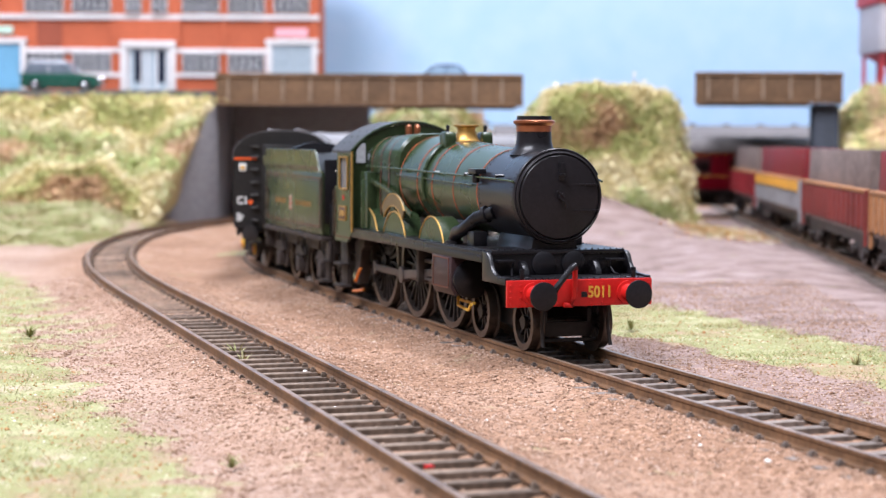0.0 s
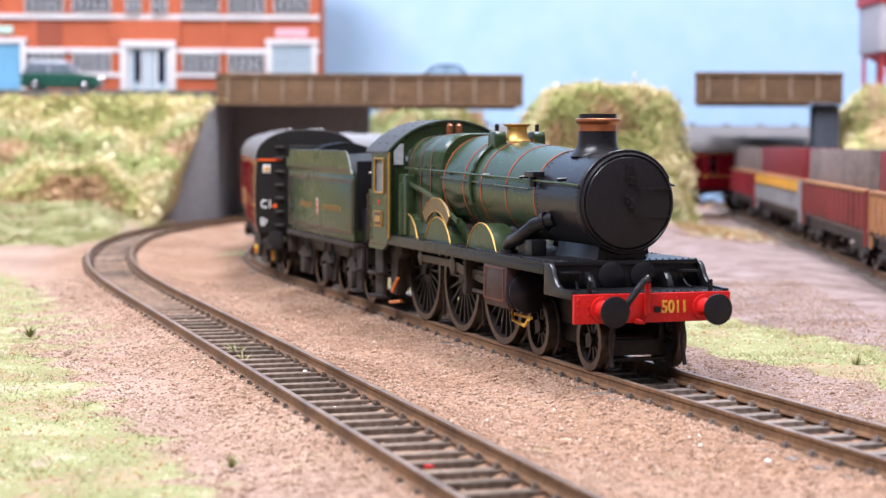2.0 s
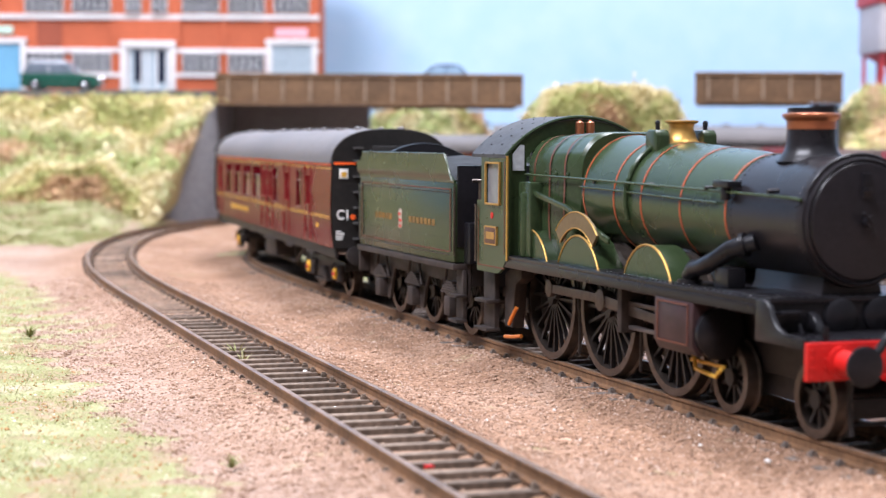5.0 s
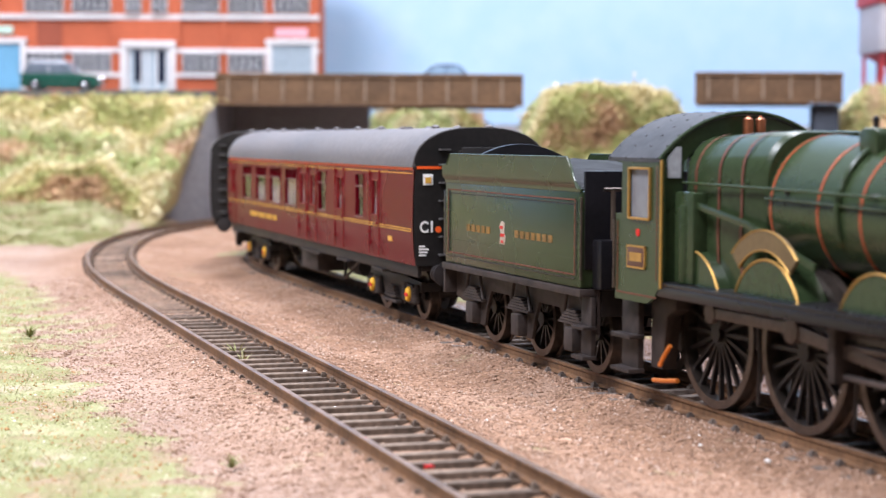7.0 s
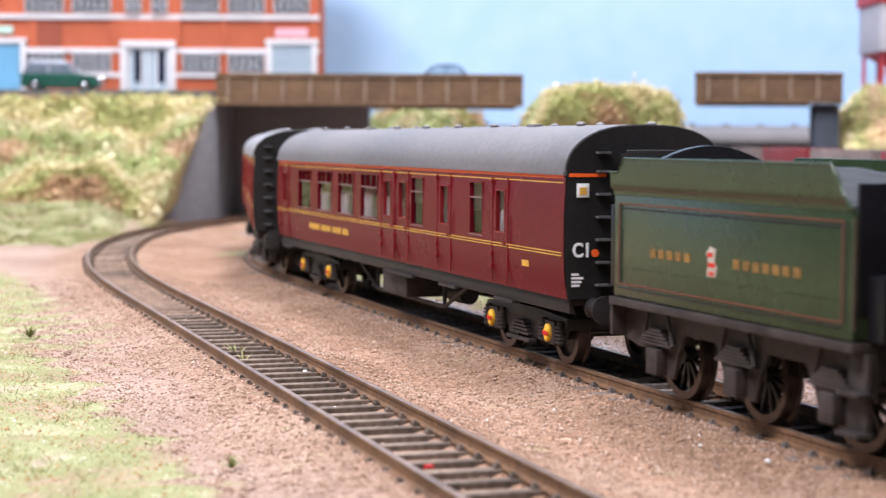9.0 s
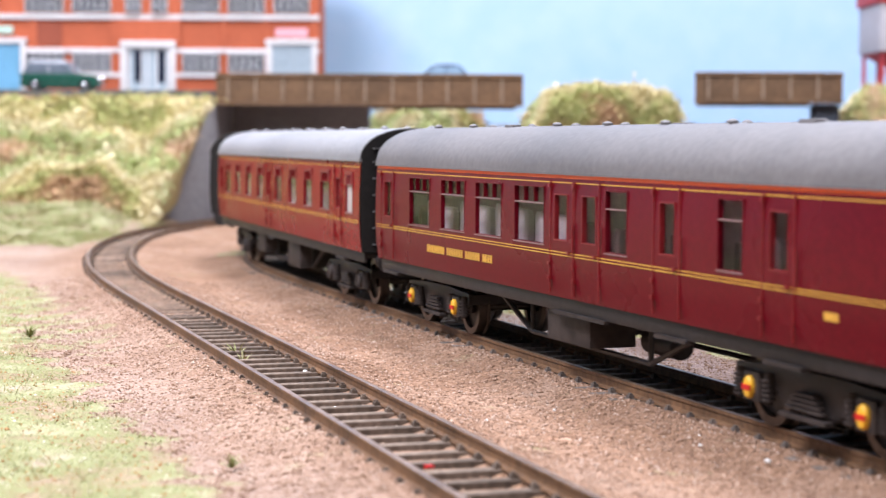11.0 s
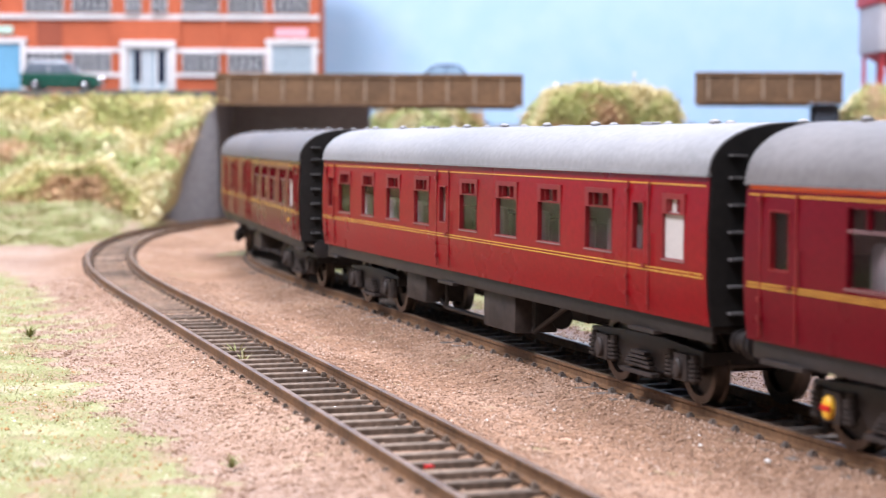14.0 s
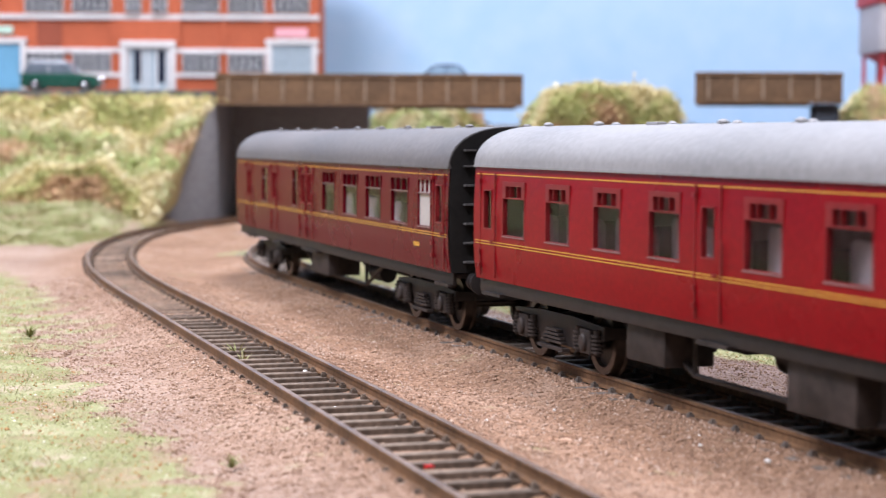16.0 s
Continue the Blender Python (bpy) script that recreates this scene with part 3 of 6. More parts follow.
hill("embankment", -620, -172, 1030, 1530, 72.5, 85, "tall bank planted with yellow-green and russet bushes", 170000, 1, 2.0, slant=23)
hill("embankment", 42, 136, 966, 1050, 77, 30, "steep bushy mound between the two bridges", 80000, 2, 1.5, round_top=5.0)
hill("embankment", 257, 520, 1105, 1190, 82, 40, "bushy bank beyond the short bridge", 50000, 3, 2.0)
hill("embankment", -70, 38, 1440, 1530, 73, 30, "low far bank of dry bushes behind the bridge", 26000, 6, 2.6, round_top=8.0)
road = tagged(new("road"), "grey road on top of the bank", "road", kind="structure")
part("road_slab", G().box(-620, -146.6, 1144, 1250, 66, 79.2), TARMAC, road, bevel=0.3)

# the sky board behind everything, and unseen walls added beside and behind the camera
sky = part("backdrop", G().box(-1500, 1500, 1545, 1557, -60, 900), SKY, None)
tagged(sky, "plain pale blue painted sky board", "backdrop", kind="structure")
# these added walls are dark to cut pale side reflections on the train
DIMWALL = mat("unseen_wall_dim", (0.22, 0.21, 0.2), 0.9, 0, 0.05, 100, 0.1, 3)
room = tagged(part("wall_room", G().box(-2600, 2600, -2420, -2400, -1000, 1900).box(-2620, -2600, -2400, 2400, -1000, 1900).box(2600, 2620, -2400, 2400, -1000, 1900), DIMWALL), "unseen dim walls added round the layout to cut side reflections", "wall", kind="structure")


# ---- the brick factory on the road ----
BRICK = mat("orange_red_brick_card", (0.56, 0.135, 0.062), 0.85, 0, 0.12, 500, 0.15, 20)
DARKBRICK = mat("brown_brick_card", (0.36, 0.09, 0.05), 0.85, 0, 0.12, 500, 0.15, 20)
STONEBAND = mat("white_stone_trim", (0.68, 0.64, 0.63), 0.8, 0, 0.06, 400, 0.1, 30)
WINDOWGREY = mat("dark_window_glass", (0.014, 0.017, 0.038), 0.4, 0, 0.3, 60, 0, 20, spec=0.2)
BARS = mat("white_window_bars", (0.72, 0.70, 0.70), 0.6, 0, 0.05, 400, 0, 30)
BLUEDOOR = mat("blue_shutter", (0.17, 0.40, 0.58), 0.6, 0, 0.08, 400, 0.1, 30)
GREYDOOR = mat("grey_shutter", (0.38, 0.45, 0.50), 0.6, 0, 0.08, 400, 0.1, 30)


def factory(y=1420.0):
    top = tagged(new("factory_building"), "orange brick two-storey factory with white stone bands", "building")
    k = y / 3127.0
    X = lambda px: (px - 784) * k
    Z = lambda py: 47.45 + (250 - py) * k
    base = 81.0
    g = G().box(X(-330), X(565), y, y + 60, base - 2, Z(-120))
    part("wall", g, BRICK, top, bevel=0.3)
    for a, b in ((-12, 6), (54, 68), (195, 212), (300, 318), (392, 404), (466, 478), (548, 562)):
        part("pilaster", G().box(X(a), X(b), y - 1.6, y, base, Z(-118)), BRICK, top, bevel=0.2)
    part("panel", G().box(X(210), X(322), y - 2.4, y, base, Z(-118)), BRICK, top, bevel=0.2)
    part("panel", G().box(X(68), X(112), y - 1.0, y, Z(86), Z(42)), DARKBRICK, top)
    for a, b in ((31, 40), (90, 98), (133, 141)):
        part("stone_band", G().box(X(-330), X(565.5), y - 2.8, y, Z(b), Z(a)), STONEBAND, top, bevel=0.2)
    part("parapet", G().box(X(-330), X(566), y - 3, y + 60, Z(-120), Z(-128)), STONEBAND, top, bevel=0.3)

    def window(px0, px1, py0, py1, nx, nz, yy=0.0):
        w = part("window", G().box(X(px0), X(px1), y - 3.0 - yy, y - 2.0 - yy, Z(py1), Z(py0)), WINDOWGREY, top)
        g = G()
        for i in range(nx + 1):
            c = X(px0 + (px1 - px0) * i / nx)
            g.box(c - 0.42, c + 0.42, y - 3.6 - yy, y - 2.9 - yy, Z(py1), Z(py0))
        for i in range(nz + 1):
            c = Z(py0 + (py1 - py0) * i / nz)
            g.box(X(px0), X(px1), y - 3.6 - yy, y - 2.9 - yy, c - 0.42, c + 0.42)
        tagged(part("window_grille", g, BARS, w, smooth=0), kind="stuff")

    for a, b in ((-330, -262), (-240, -172), (-150, -82), (-60, 0)):
        window(a, b, -5, 28, 5, 3)
    for a, b in ((49, 115), (132, 198), (326, 388), (406, 468), (486, 546)):
        window(a, b, -8, 27, 5, 3)
        if a < 470:
            window(a, b, 99, 131, 5, 3)
    for a, b in ((226, 252), (272, 298)):
        window(a, b, -8, 27, 3, 3, 2.0)
    for a, b in ((-150, -82), (-60, -14)):
        window(a, b, -80, -45, 6, 3)
    for a, b in ((49, 115), (132, 198), (326, 388), (406, 468), (486, 546)):
        window(a, b, -95, -60, 6, 3)
    # the entrance
    g = G().box(X(216), X(227), y - 5.5, y, base, Z(78)).box(X(302), X(313), y - 5.5, y, base, Z(78)).box(X(216), X(313), y - 6, y, Z(90), Z(77))
    part("entrance_surround", g, STONEBAND, top, bevel=0.25)
    d = part("double_door", G().box(X(228), X(301), y - 3.2, y - 2.5, base, Z(91)), GREYDOOR, top)
    g = G()
    for a, b in ((240, 252), (282, 294)):
        g.box(X(a), X(b), y - 3.5, y - 3.1, Z(150), Z(94))
    part("door_pane", g, WINDOWGREY, d, smooth=0)
    g = G()
    for c in (231, 254, 264.5, 279, 298):
        g.box(X(c - 1.6), X(c + 1.6), y - 3.9, y - 3.15, base, Z(92))
    part("door_frame", g, BARS, d, smooth=0)
    # roller doors with hoods
    for a, b, m in ((-60, 40, BLUEDOOR), (482, 552, GREYDOOR)):
        dd = part("roller_door", G().box(X(a), X(b), y - 3.2, y - 2.6, base, Z(82)), m, top)
        g = G()
        for i in range(14):
            z = base + (Z(84) - base) * i / 14
            g.box(X(a), X(b), y - 3.45, y - 3.1, z, z + 1.0)
        part("slats", g, m, dd, smooth=0)
        g = G().box(X(a - 10), X(a), y - 4.6, y, base, Z(75)).box(X(b), X(b + 9), y - 4.6, y, base, Z(75)).box(X(a - 12), X(b + 11), y - 5, y, Z(83), Z(73))
        part("door_surround", g, STONEBAND, top, bevel=0.25)
    part("sign_board", G().box(X(488), X(545), y - 3.8, y - 2.7, Z(70), Z(54)), mat("pink_sign", (0.85, 0.42, 0.46), 0.6), top, "pink painted sign board")
    part("sign_board", G().box(X(-60), X(27), y - 3.8, y - 2.7, Z(65), Z(52)), mat("pale_green_sign", (0.55, 0.75, 0.62), 0.6), top, "pale green painted sign board")
    return top


factory()
yard = part("yard_slab", G().box(-620, -80, 1250.4, 1530, 60, 81.2), TARMAC)
tagged(yard, "grey factory yard level with the road", "yard", kind="structure")

# ---- the hopper building at the far end ----
HOPPERGREY = mat("grey_cladding", (0.45, 0.43, 0.46), 0.8, 0, 0.08, 300, 0.1, 20)
HOPPERRED = mat("red_steelwork", (0.50, 0.05, 0.06), 0.6, 0, 0.1, 300, 0.1, 30)
hop = tagged(new("loading_hopper"), "grey clad loading hopper on red steel legs", "hopper")
part("hopper_body", G().box(319, 385, 1300, 1366, 114.5, 149.8), HOPPERGREY, hop, bevel=0.6)
part("hopper_roof", G().box(317, 387, 1298, 1368, 150, 158).box(317, 387, 1298, 1368, 158.2, 176), HOPPERRED, hop, bevel=0.5)
part("funnel", G().loft([[(321, 1302, 114.3), (383, 1302, 114.3), (383, 1364, 114.3), (321, 1364, 114.3)], [(338, 1320, 103), (365, 1320, 103), (365, 1347, 103), (338, 1347, 103)]]), HOPPERRED, hop)
for x, y in product((322, 333, 352, 372), (1305, 1361)):
    part("leg", G().box(x - 1.3, x + 1.3, y - 1.3, y + 1.3, 60, 114.4), HOPPERRED, hop, bevel=0.2)
part("brace", G().box(322, 372, 1304, 1306, 98, 100), HOPPERRED, hop, bevel=0.2)


# ---- running gear shared by all vehicles ----
def wheelset_mesh(r, spokes, y=8.4, crank=0.0):
    g = G()
    for s in (-1, 1):
        g.slot = 1
        prof = [(-1.3, r - 1.5), (-1.3, r), (0.75, r + 0.1), (0.95, r + 0.75), (1.25, r + 0.75), (1.3, r - 1.3), (0.2, r - 1.5), (-1.3, r - 1.5)]
        g.lathe([(d * -s, q) for d, q in prof], (0, s * y, 0), (0, 1, 0), 36, cap=False)
        g.slot = 0
        g.lathe([(-1.4, 0.01), (-1.4, 1.3), (1.4, 1.6), (1.4, 0.01)], (0, s * y, 0), (0, s, 0), 14, cap=False)
        if spokes:
            # hub, spokes and rim cast in one piece
            rh, ri, k, base = max(1.5, spokes * 0.105), r - 1.25, 2 * spokes, len(g.v)
            for d in (-0.45, 0.45):
                for q, w in ((rh, 0.30), (ri, 0.36), (r - 1.0, 0.36)):
                    for i in range(k):
                        a = 2 * math.pi * (i // 2) / spokes + (w / q if i % 2 else -w / q)
                        g.v.append((q * math.cos(a), s * y + d, q * math.sin(a)))
            for o in (base, base + 3 * k):
                g.face(*[o + i for i in range(k)])
                for i in range(0, k, 2):
                    g.face(o + i, o + i + 1, o + k + i + 1, o + k + i)
                for i in range(k):
                    g.face(o + k + i, o + k + (i + 1) % k, o + 2 * k + (i + 1) % k, o + 2 * k + i)
            for i in range(k):
                j, u = (i + 1) % k, 3 * k
                g.face(base + i, base + k + i, base + u + k + i, base + u + i)
                g.face(base + 2 * k + i, base + 2 * k + j, base + u + 2 * k + j, base + u + 2 * k + i)
                if i % 2:
                    g.face(base + i, base + j, base + u + j, base + u + i)
                    g.face(base + k + i, base + k + j, base + u + k + j, base + u + k + i)
        else:
            g.lathe([(-0.5, 1.0), (-0.3, r - 1.4), (0.3, r - 1.4), (0.5, 1.0)], (0, s * y, 0), (0, s, 0), 30, cap=False)
        if crank:
            ph = 0 if s < 0 else 90
            c, d = math.sin(radians(ph)), math.cos(radians(ph))
            g.slot = 1
            g.rod((c * crank, s * (y + 0.9), d * crank), (c * crank, s * (y + 2.9), d * crank), 0.75, 10)
            g.slot = 0
            g.lathe([(0, 1.7), (1.0, 1.5)], (c * crank * 0.6, s * (y + 0.5), d * crank * 0.6), (0, s, 0), 14)
    g.slot = 1
    g.rod((0, -y, 0), (0, y, 0), 1.0, 10)
    return mesh_of("wheelset", g, [SPOKE, STEEL], smooth=40)


WHEEL_PLAIN = wheelset_mesh(6.6, 0)
WHEEL_BOGIE = wheelset_mesh(6.35, 10)
WHEEL_TENDER = wheelset_mesh(8.2, 12)
WHEEL_DRIVE = wheelset_mesh(13.4, 20, 8.4, 4.1)
SPIN = []      # (object, radius, pose at rest)
BOGIES = []    # (object, vehicle, x)


def axle(mesh, parent, x, z, r):
    ob = part("wheelset", mesh, None, parent, at=P(x, 0, z))
    SPIN.append((ob, r, (x, 0, z)))
    return ob


def buffer_pair(parent, x, z, y, face, length, collar, head):
    for s in (-1, 1):
        b = part("buffer", G().lathe([(-0.2, 2.6), (0.5, 2.6), (0.6, 1.9), (length * 0.62, 1.6), (length * 0.64, 1.0), (length - 0.8, 0.9)], (x, s * y, z), (1, 0, 0), 20), collar, parent)
        part("buffer_head", G().lathe([(length - 1.0, 0.8), (length - 0.9, face * 0.9), (length - 0.75, face), (length - 0.3, face), (length - 0.1, face * 0.8), (length, 0.02)], (x, s * y, z), (1, 0, 0), 28), head, b)


def arc(cx, cz, r, a0, a1, n):
    return [(cx + r * math.cos(radians(a0 + (a1 - a0) * i / n)), cz + r * math.sin(radians(a0 + (a1 - a0) * i / n))) for i in range(n + 1)]


# ---- the locomotive: x forward from the front beam, y to its left, z over the rails ----
CYLINDER = mat("cylinder_brown", (0.040, 0.019, 0.021), 0.45, 0, 0.2, 700, 0.08, 80)
NAMEPLATE = mat("nameplate_ground", (0.17, 0.115, 0.055), 0.45, 0.4)
DRIVERS = (-60.6, -90.0, -119.6)


def locomotive():
    top = tagged(new("steam_locomotive"), "green six-coupled steam locomotive with copper-capped chimney and red beam", "locomotive")
    # boiler barrel with taper, wrapped in thin bands
    g = G()
    rings = []
    stations = [(-39, 10.45, 35.0), (-55, 10.9, 35.5), (-75, 11.5, 36.1), (-98, 12.2, 36.7)]
    for x, r, cz in stations:
        rings.append([(x, r * math.sin(2 * math.pi * i / 48), cz + r * math.cos(2 * math.pi * i / 48)) for i in range(48)])
    part("boiler", g.loft(rings), GREEN, top)

    def barrel(x):
        xs = [s[0] for s in stations][::-1]
        return float(np.interp(x, xs, [s[1] for s in stations][::-1])), float(np.interp(x, xs, [s[2] for s in stations][::-1]))

    for x in (-40.0, -56.5, -72.0, -83.5, -97.2):
        r, cz = barrel(x)
        part("boiler_band", G().lathe([(0, r + 0.02), (0, r + 0.09), (0.5, r + 0.09), (0.5, r + 0.02)], (x, 0, cz), (1, 0, 0), 48, cap=False), LINING, top)

    # firebox with rounded shoulders
    def shoulder(x, hw, zt, cr):
        pts = [(x, -hw, 22.0), (x, -hw - 0.5, 31)]
        pts += [(x, u, w) for u, w in arc(-hw + cr - 0.3, zt - cr, cr, 180, 96, 9)]
        pts += [(x, u, w) for u, w in arc(hw - cr + 0.3, zt - cr, cr, 84, 0, 9)]
        pts += [(x, hw + 0.5, 31), (x, hw, 22.0)]
        return pts

    part("firebox", G().loft([shoulder(-98.2, 11.7, 49.2, 8.0), shoulder(-99.0, 12.1, 49.5, 7.6), shoulder(-125.2, 12.4, 48.6, 7.0)]), GREEN, top)
    for x, zt in ((-105.0, 49.35), (-113.0, 49.07), (-121.5, 48.75)):
        ring = [shoulder(x, 12.3 + 0.18, zt + 0.16, 7.5), shoulder(x - 0.7, 12.3 + 0.18, zt + 0.14, 7.5)]
        part("firebox_band", G().loft(ring, caps=False), FAINT, top)
    # smokebox, ring and door
    part("smokebox", G().lathe([(0, 10.75), (-0.6, 11.0), (-1.6, 11.0), (-1.9, 10.65), (-25.5, 10.65), (-25.6, 10.4)], (-13.4, 0, 34.7), (1, 0, 0), 56), SMOKE, top)
    rv = G()
    for i in range(60):
        a = 2 * math.pi * i / 60
        for x, r in ((-15.9, 10.66), (-37.5, 10.66)):
            rv.ball((x, r * math.sin(a), 34.7 + r * math.cos(a)), 0.2, 3)
    part("rivet_row", rv, SMOKE, top)
    tagged(bpy.data.objects[top.children[-1].name], kind="stuff")
    door = part("smokebox_door", G().lathe([(0, 9.75), (0.5, 9.75), (0.85, 9.45), (1.2, 7.0), (1.5, 3.5), (1.6, 0.05)], (-13.35, 0, 34.7), (1, 0, 0), 48), SMOKE, top, "domed black smokebox door")
    part("door_dart", G().rod((-11.2, 0, 34.7), (-9.9, 0, 34.7), 1.0, 12).rod((-10.3, 0, 34.7), (-10.1, 0.9, 32.2), 0.3, 8).rod((-9.9, 0, 34.7), (-9.8, -1.7, 36.2), 0.28, 8), BLACK, door)
    for z in (37.6, 31.6):
        part("hinge_strap", G().box(-12.6, -11.9, 1.6, 9.6, z - 0.2, z + 0.2), SMOKE, door, bevel=0.12)
    part("lamp_bracket", G().box(-12.4, -11.5, -0.7, 0.7, 38.6, 42.6).box(-11.6, -10.3, -0.7, 0.7, 39.6, 40.1), BLACK, door, bevel=0.1)
    part("door_ring", G().lathe([(0, 9.8), (0.5, 9.85), (0.75, 10.1), (0.5, 10.45), (0, 10.5)], (-13.35, 0, 34.7), (1, 0, 0), 56, cap=False), SMOKE, top)
    part("door_rail", G().tube([(-13.6, 10.9 * math.sin(a), 34.7 + 10.9 * math.cos(a)) for a in np.linspace(-1.1, 1.1, 21)], 0.28, 8), SMOKE, top)
    part("saddle", G().prism([(-6.2, 22.2), (-5.6, 23.2), (-5.2, 26.0), (5.2, 26.0), (5.6, 23.2), (6.2, 22.2)], "x", -38, -15.5), SMOKE, top, bevel=0.3)
    # chimney
    ch = part("chimney", G().lathe([(44.2, 5.9), (45.2, 5.2), (46.0, 4.6), (47.2, 4.25), (49.9, 4.1)], (-29, 0, 0), (0, 0, 1), 40), SMOKE, top)
    part("copper_cap", G().lathe([(49.7, 4.2), (51.1, 4.22), (51.35, 4.55), (51.8, 4.95), (52.25, 4.95), (52.45, 4.6), (52.5, 4.0)], (-29, 0, 0), (0, 0, 1), 40), COPPER, ch, "polished copper chimney cap")
    part("chimney_lip", G().lathe([(52.3, 4.15), (53.4, 4.1), (53.4, 3.3), (51.0, 3.1)], (-29, 0, 0), (0, 0, 1), 40, cap=False), BLACK, ch)
    # safety valve cover and top feed
    part("safety_valve_cover", G().lathe([(46.6, 5.0), (47.3, 3.6), (48.2, 2.9), (50.2, 2.35), (50.9, 2.5), (51.3, 3.3), (51.6, 3.3), (51.7, 2.2), (51.0, 1.9)], (-77.4, 0, 0), (0, 0, 1), 36), BRASS, top, "bright brass safety valve bonnet")
    for s in (-1, 1):
        f = part("top_feed", G().prism([(-80.2, 44.5), (-80.0, 49.0), (-79.2, 49.8), (-75.8, 49.8), (-75.0, 49.0), (-74.8, 44.5)], "y", s * 3.6, s * 6.6), GREEN, top, bevel=0.5)
        part("feed_valve", G().rod((-77.4, s * 5.2, 49.6), (-77.4, s * 5.2, 51.0), 0.5, 10).ball((-77.4, s * 5.2, 51.1), 0.6, 4), BLACK, f)
        part("feed_pipe", G().tube([(-77.4, s * 12.0 * math.sin(a), 36.2 + 12.0 * math.cos(a)) for a in np.linspace(0.45, 1.9, 14)], 0.55, 8), GREEN, top)
    # handrails along the boiler
    for s in (-1, 1):
        h = part("handrail", G().tube([(-124, s * 14.2, 40.2), (-98, s * 13.3, 39.9), (-40, s * 11.6, 38.9), (-17, s * 11.6, 38.5), (-13.6, s * 10.9, 38.2)], 0.26, 8), GREEN, top)
        for x in (-117, -92, -68, -44, -22):
            part("handrail_knob", G().rod((x, s * 10.2, 39.4), (x, s * 12.3, 39.3), 0.4, 6), BLACK, h)
        part("snifting_valve", G().box(-41, -35.5, s * 9.6, s * 12.4, 39.6, 40.8).rod((-38, s * 11.4, 37.4), (-38, s * 11.4, 39.6), 0.9, 10), BLACK, top, bevel=0.2)
        # outside steam pipe
        part("steam_pipe", G().tube([(-30, s * 9.6, 30.6), (-33.5, s * 12.6, 29.2), (-37, s * 13.8, 27.0), (-40.5, s * 14.0, 25.8), (-44.2, s * 14.0, 25.2), (-45.8, s * 14.0, 23.6), (-46.0, s * 14.0, 21.8)], 1.6, 14).lathe([(0, 2.1), (0.9, 2.1)], (-31.4, s * 10.8, 30.1), (-0.73, s * 0.63, -0.26), 18).lathe([(0, 2.2), (0.8, 2.2)], (-46.0, s * 14.0, 22.3), (0, 0, 1), 18), BLACK, top)
    for s in (-1, 1):
        part("smokebox_step", G().box(-37, -32, *sorted((s * 10.5, s * 14)), 22.4, 26.0), BLACK, top, bevel=0.3)
    # running plate, front drop plate and platform
    plate = part("running_plate", G().box(-143, -15.6, -17.6, 17.6, 21.4, 22.3).box(-143, -16, -17.7, -16.9, 19.7, 21.5).box(-143, -16, 16.9, 17.7, 19.7, 21.5), BLACK, top, bevel=0.15)
    for s in (-1, 1):
        curve = [(-16.0, 22.3), (-13.2, 22.2), (-11.9, 21.4), (-11.0, 19.8), (-9.6, 18.4), (-7.4, 17.5), (-1.0, 17.3)]
        g = G().prism(curve + [(-1.0, 15.6), (-16.0, 15.6)], "y", s * 16.6, s * 17.6)
        part("frame_drop", g, BLACK, top, bevel=0.12)
    part("front_platform", G().box(-16, -0.9, -17.5, 17.5, 16.1, 16.9), BLACK, top, bevel=0.1)
    part("cylinder_cover", G().box(-16.6, -13.4, -16.4, 16.4, 16.8, 22.2).box(-30, -12.9, -16.5, 16.5, 21.6, 22.6), BLACK, top, bevel=0.25)
    for s in (-1, 1):
        part("piston_cover", G().lathe([(0, 2.9), (0.7, 2.9), (1.0, 2.3), (1.2, 0.05)], (-13.4, s * 3.7, 19.4), (1, 0, 0), 24), BLACK, top)
        part("tool_box", G().prism([(-13.4, 17.0), (-13.4, 20.2), (-12.0, 19.8), (-10.4, 18.0), (-10.0, 17.0)], "y", s * 8.2, s * 9.6), BLACK, top, bevel=0.15)
        st = part("deck_step", G().box(-13.4, -10.6, *sorted((s * 11.4, s * 15.6)), 20.0, 20.5), BLACK, top, bevel=0.1)
        part("step_stay", G().tube([(-10.7, s * 12.0, 20.0), (-11.2, s * 12.2, 18.6), (-10.0, s * 12.6, 17.4), (-8.6, s * 13.0, 17.0)], 0.28, 6), BLACK, st)
        part("lamp_iron", G().box(-1.6, -1.2, s * 13.0, s * 14.0, 16.8, 19.2), BLACK, top, bevel=0.08)
    rv = G()
    for i in range(30):
        for s in (-1, 1):
            rv.ball((-16.6 - i * 2.0, s * 17.0, 22.4), 0.27, 3)
    for i in range(22):
        rv.ball((-1.6, -16.4 + i * 1.56, 17.0), 0.25, 3)
        rv.ball((-13.3, -16.2 + i * 1.54, 22.68), 0.25, 3)
    tagged(part("plate_rivets", rv, BLACK, top), kind="stuff")
    # red front beam with buffers, number, hose and hook
    beam = part("buffer_beam", G().box(-1.0, 0, -17.45, 17.45, 10.8, 16.75), RED, top, "bright red buffer beam with a number", bevel=0.12)
    rv = G()
    for y in (-16.7, -14.2, -5.2, -2.4, 5.6, 14.4, 16.7):
        for z in (11.5, 12.9, 14.3, 15.7):
            rv.ball((0.02, y * -1, z), 0.26, 3)
    tagged(part("beam_rivets", rv, RED, beam), kind="stuff")
    letters("beam_number", "5011", 3.55, GOLD, beam, P(0.1, 4.7, 13.8, 90, 0, 90), 0.1, "gold number on the red beam")
    part("coupling_slot", G().box(0, 0.3, 0.2, 1.5, 12.8, 14.0), BLACK, beam)
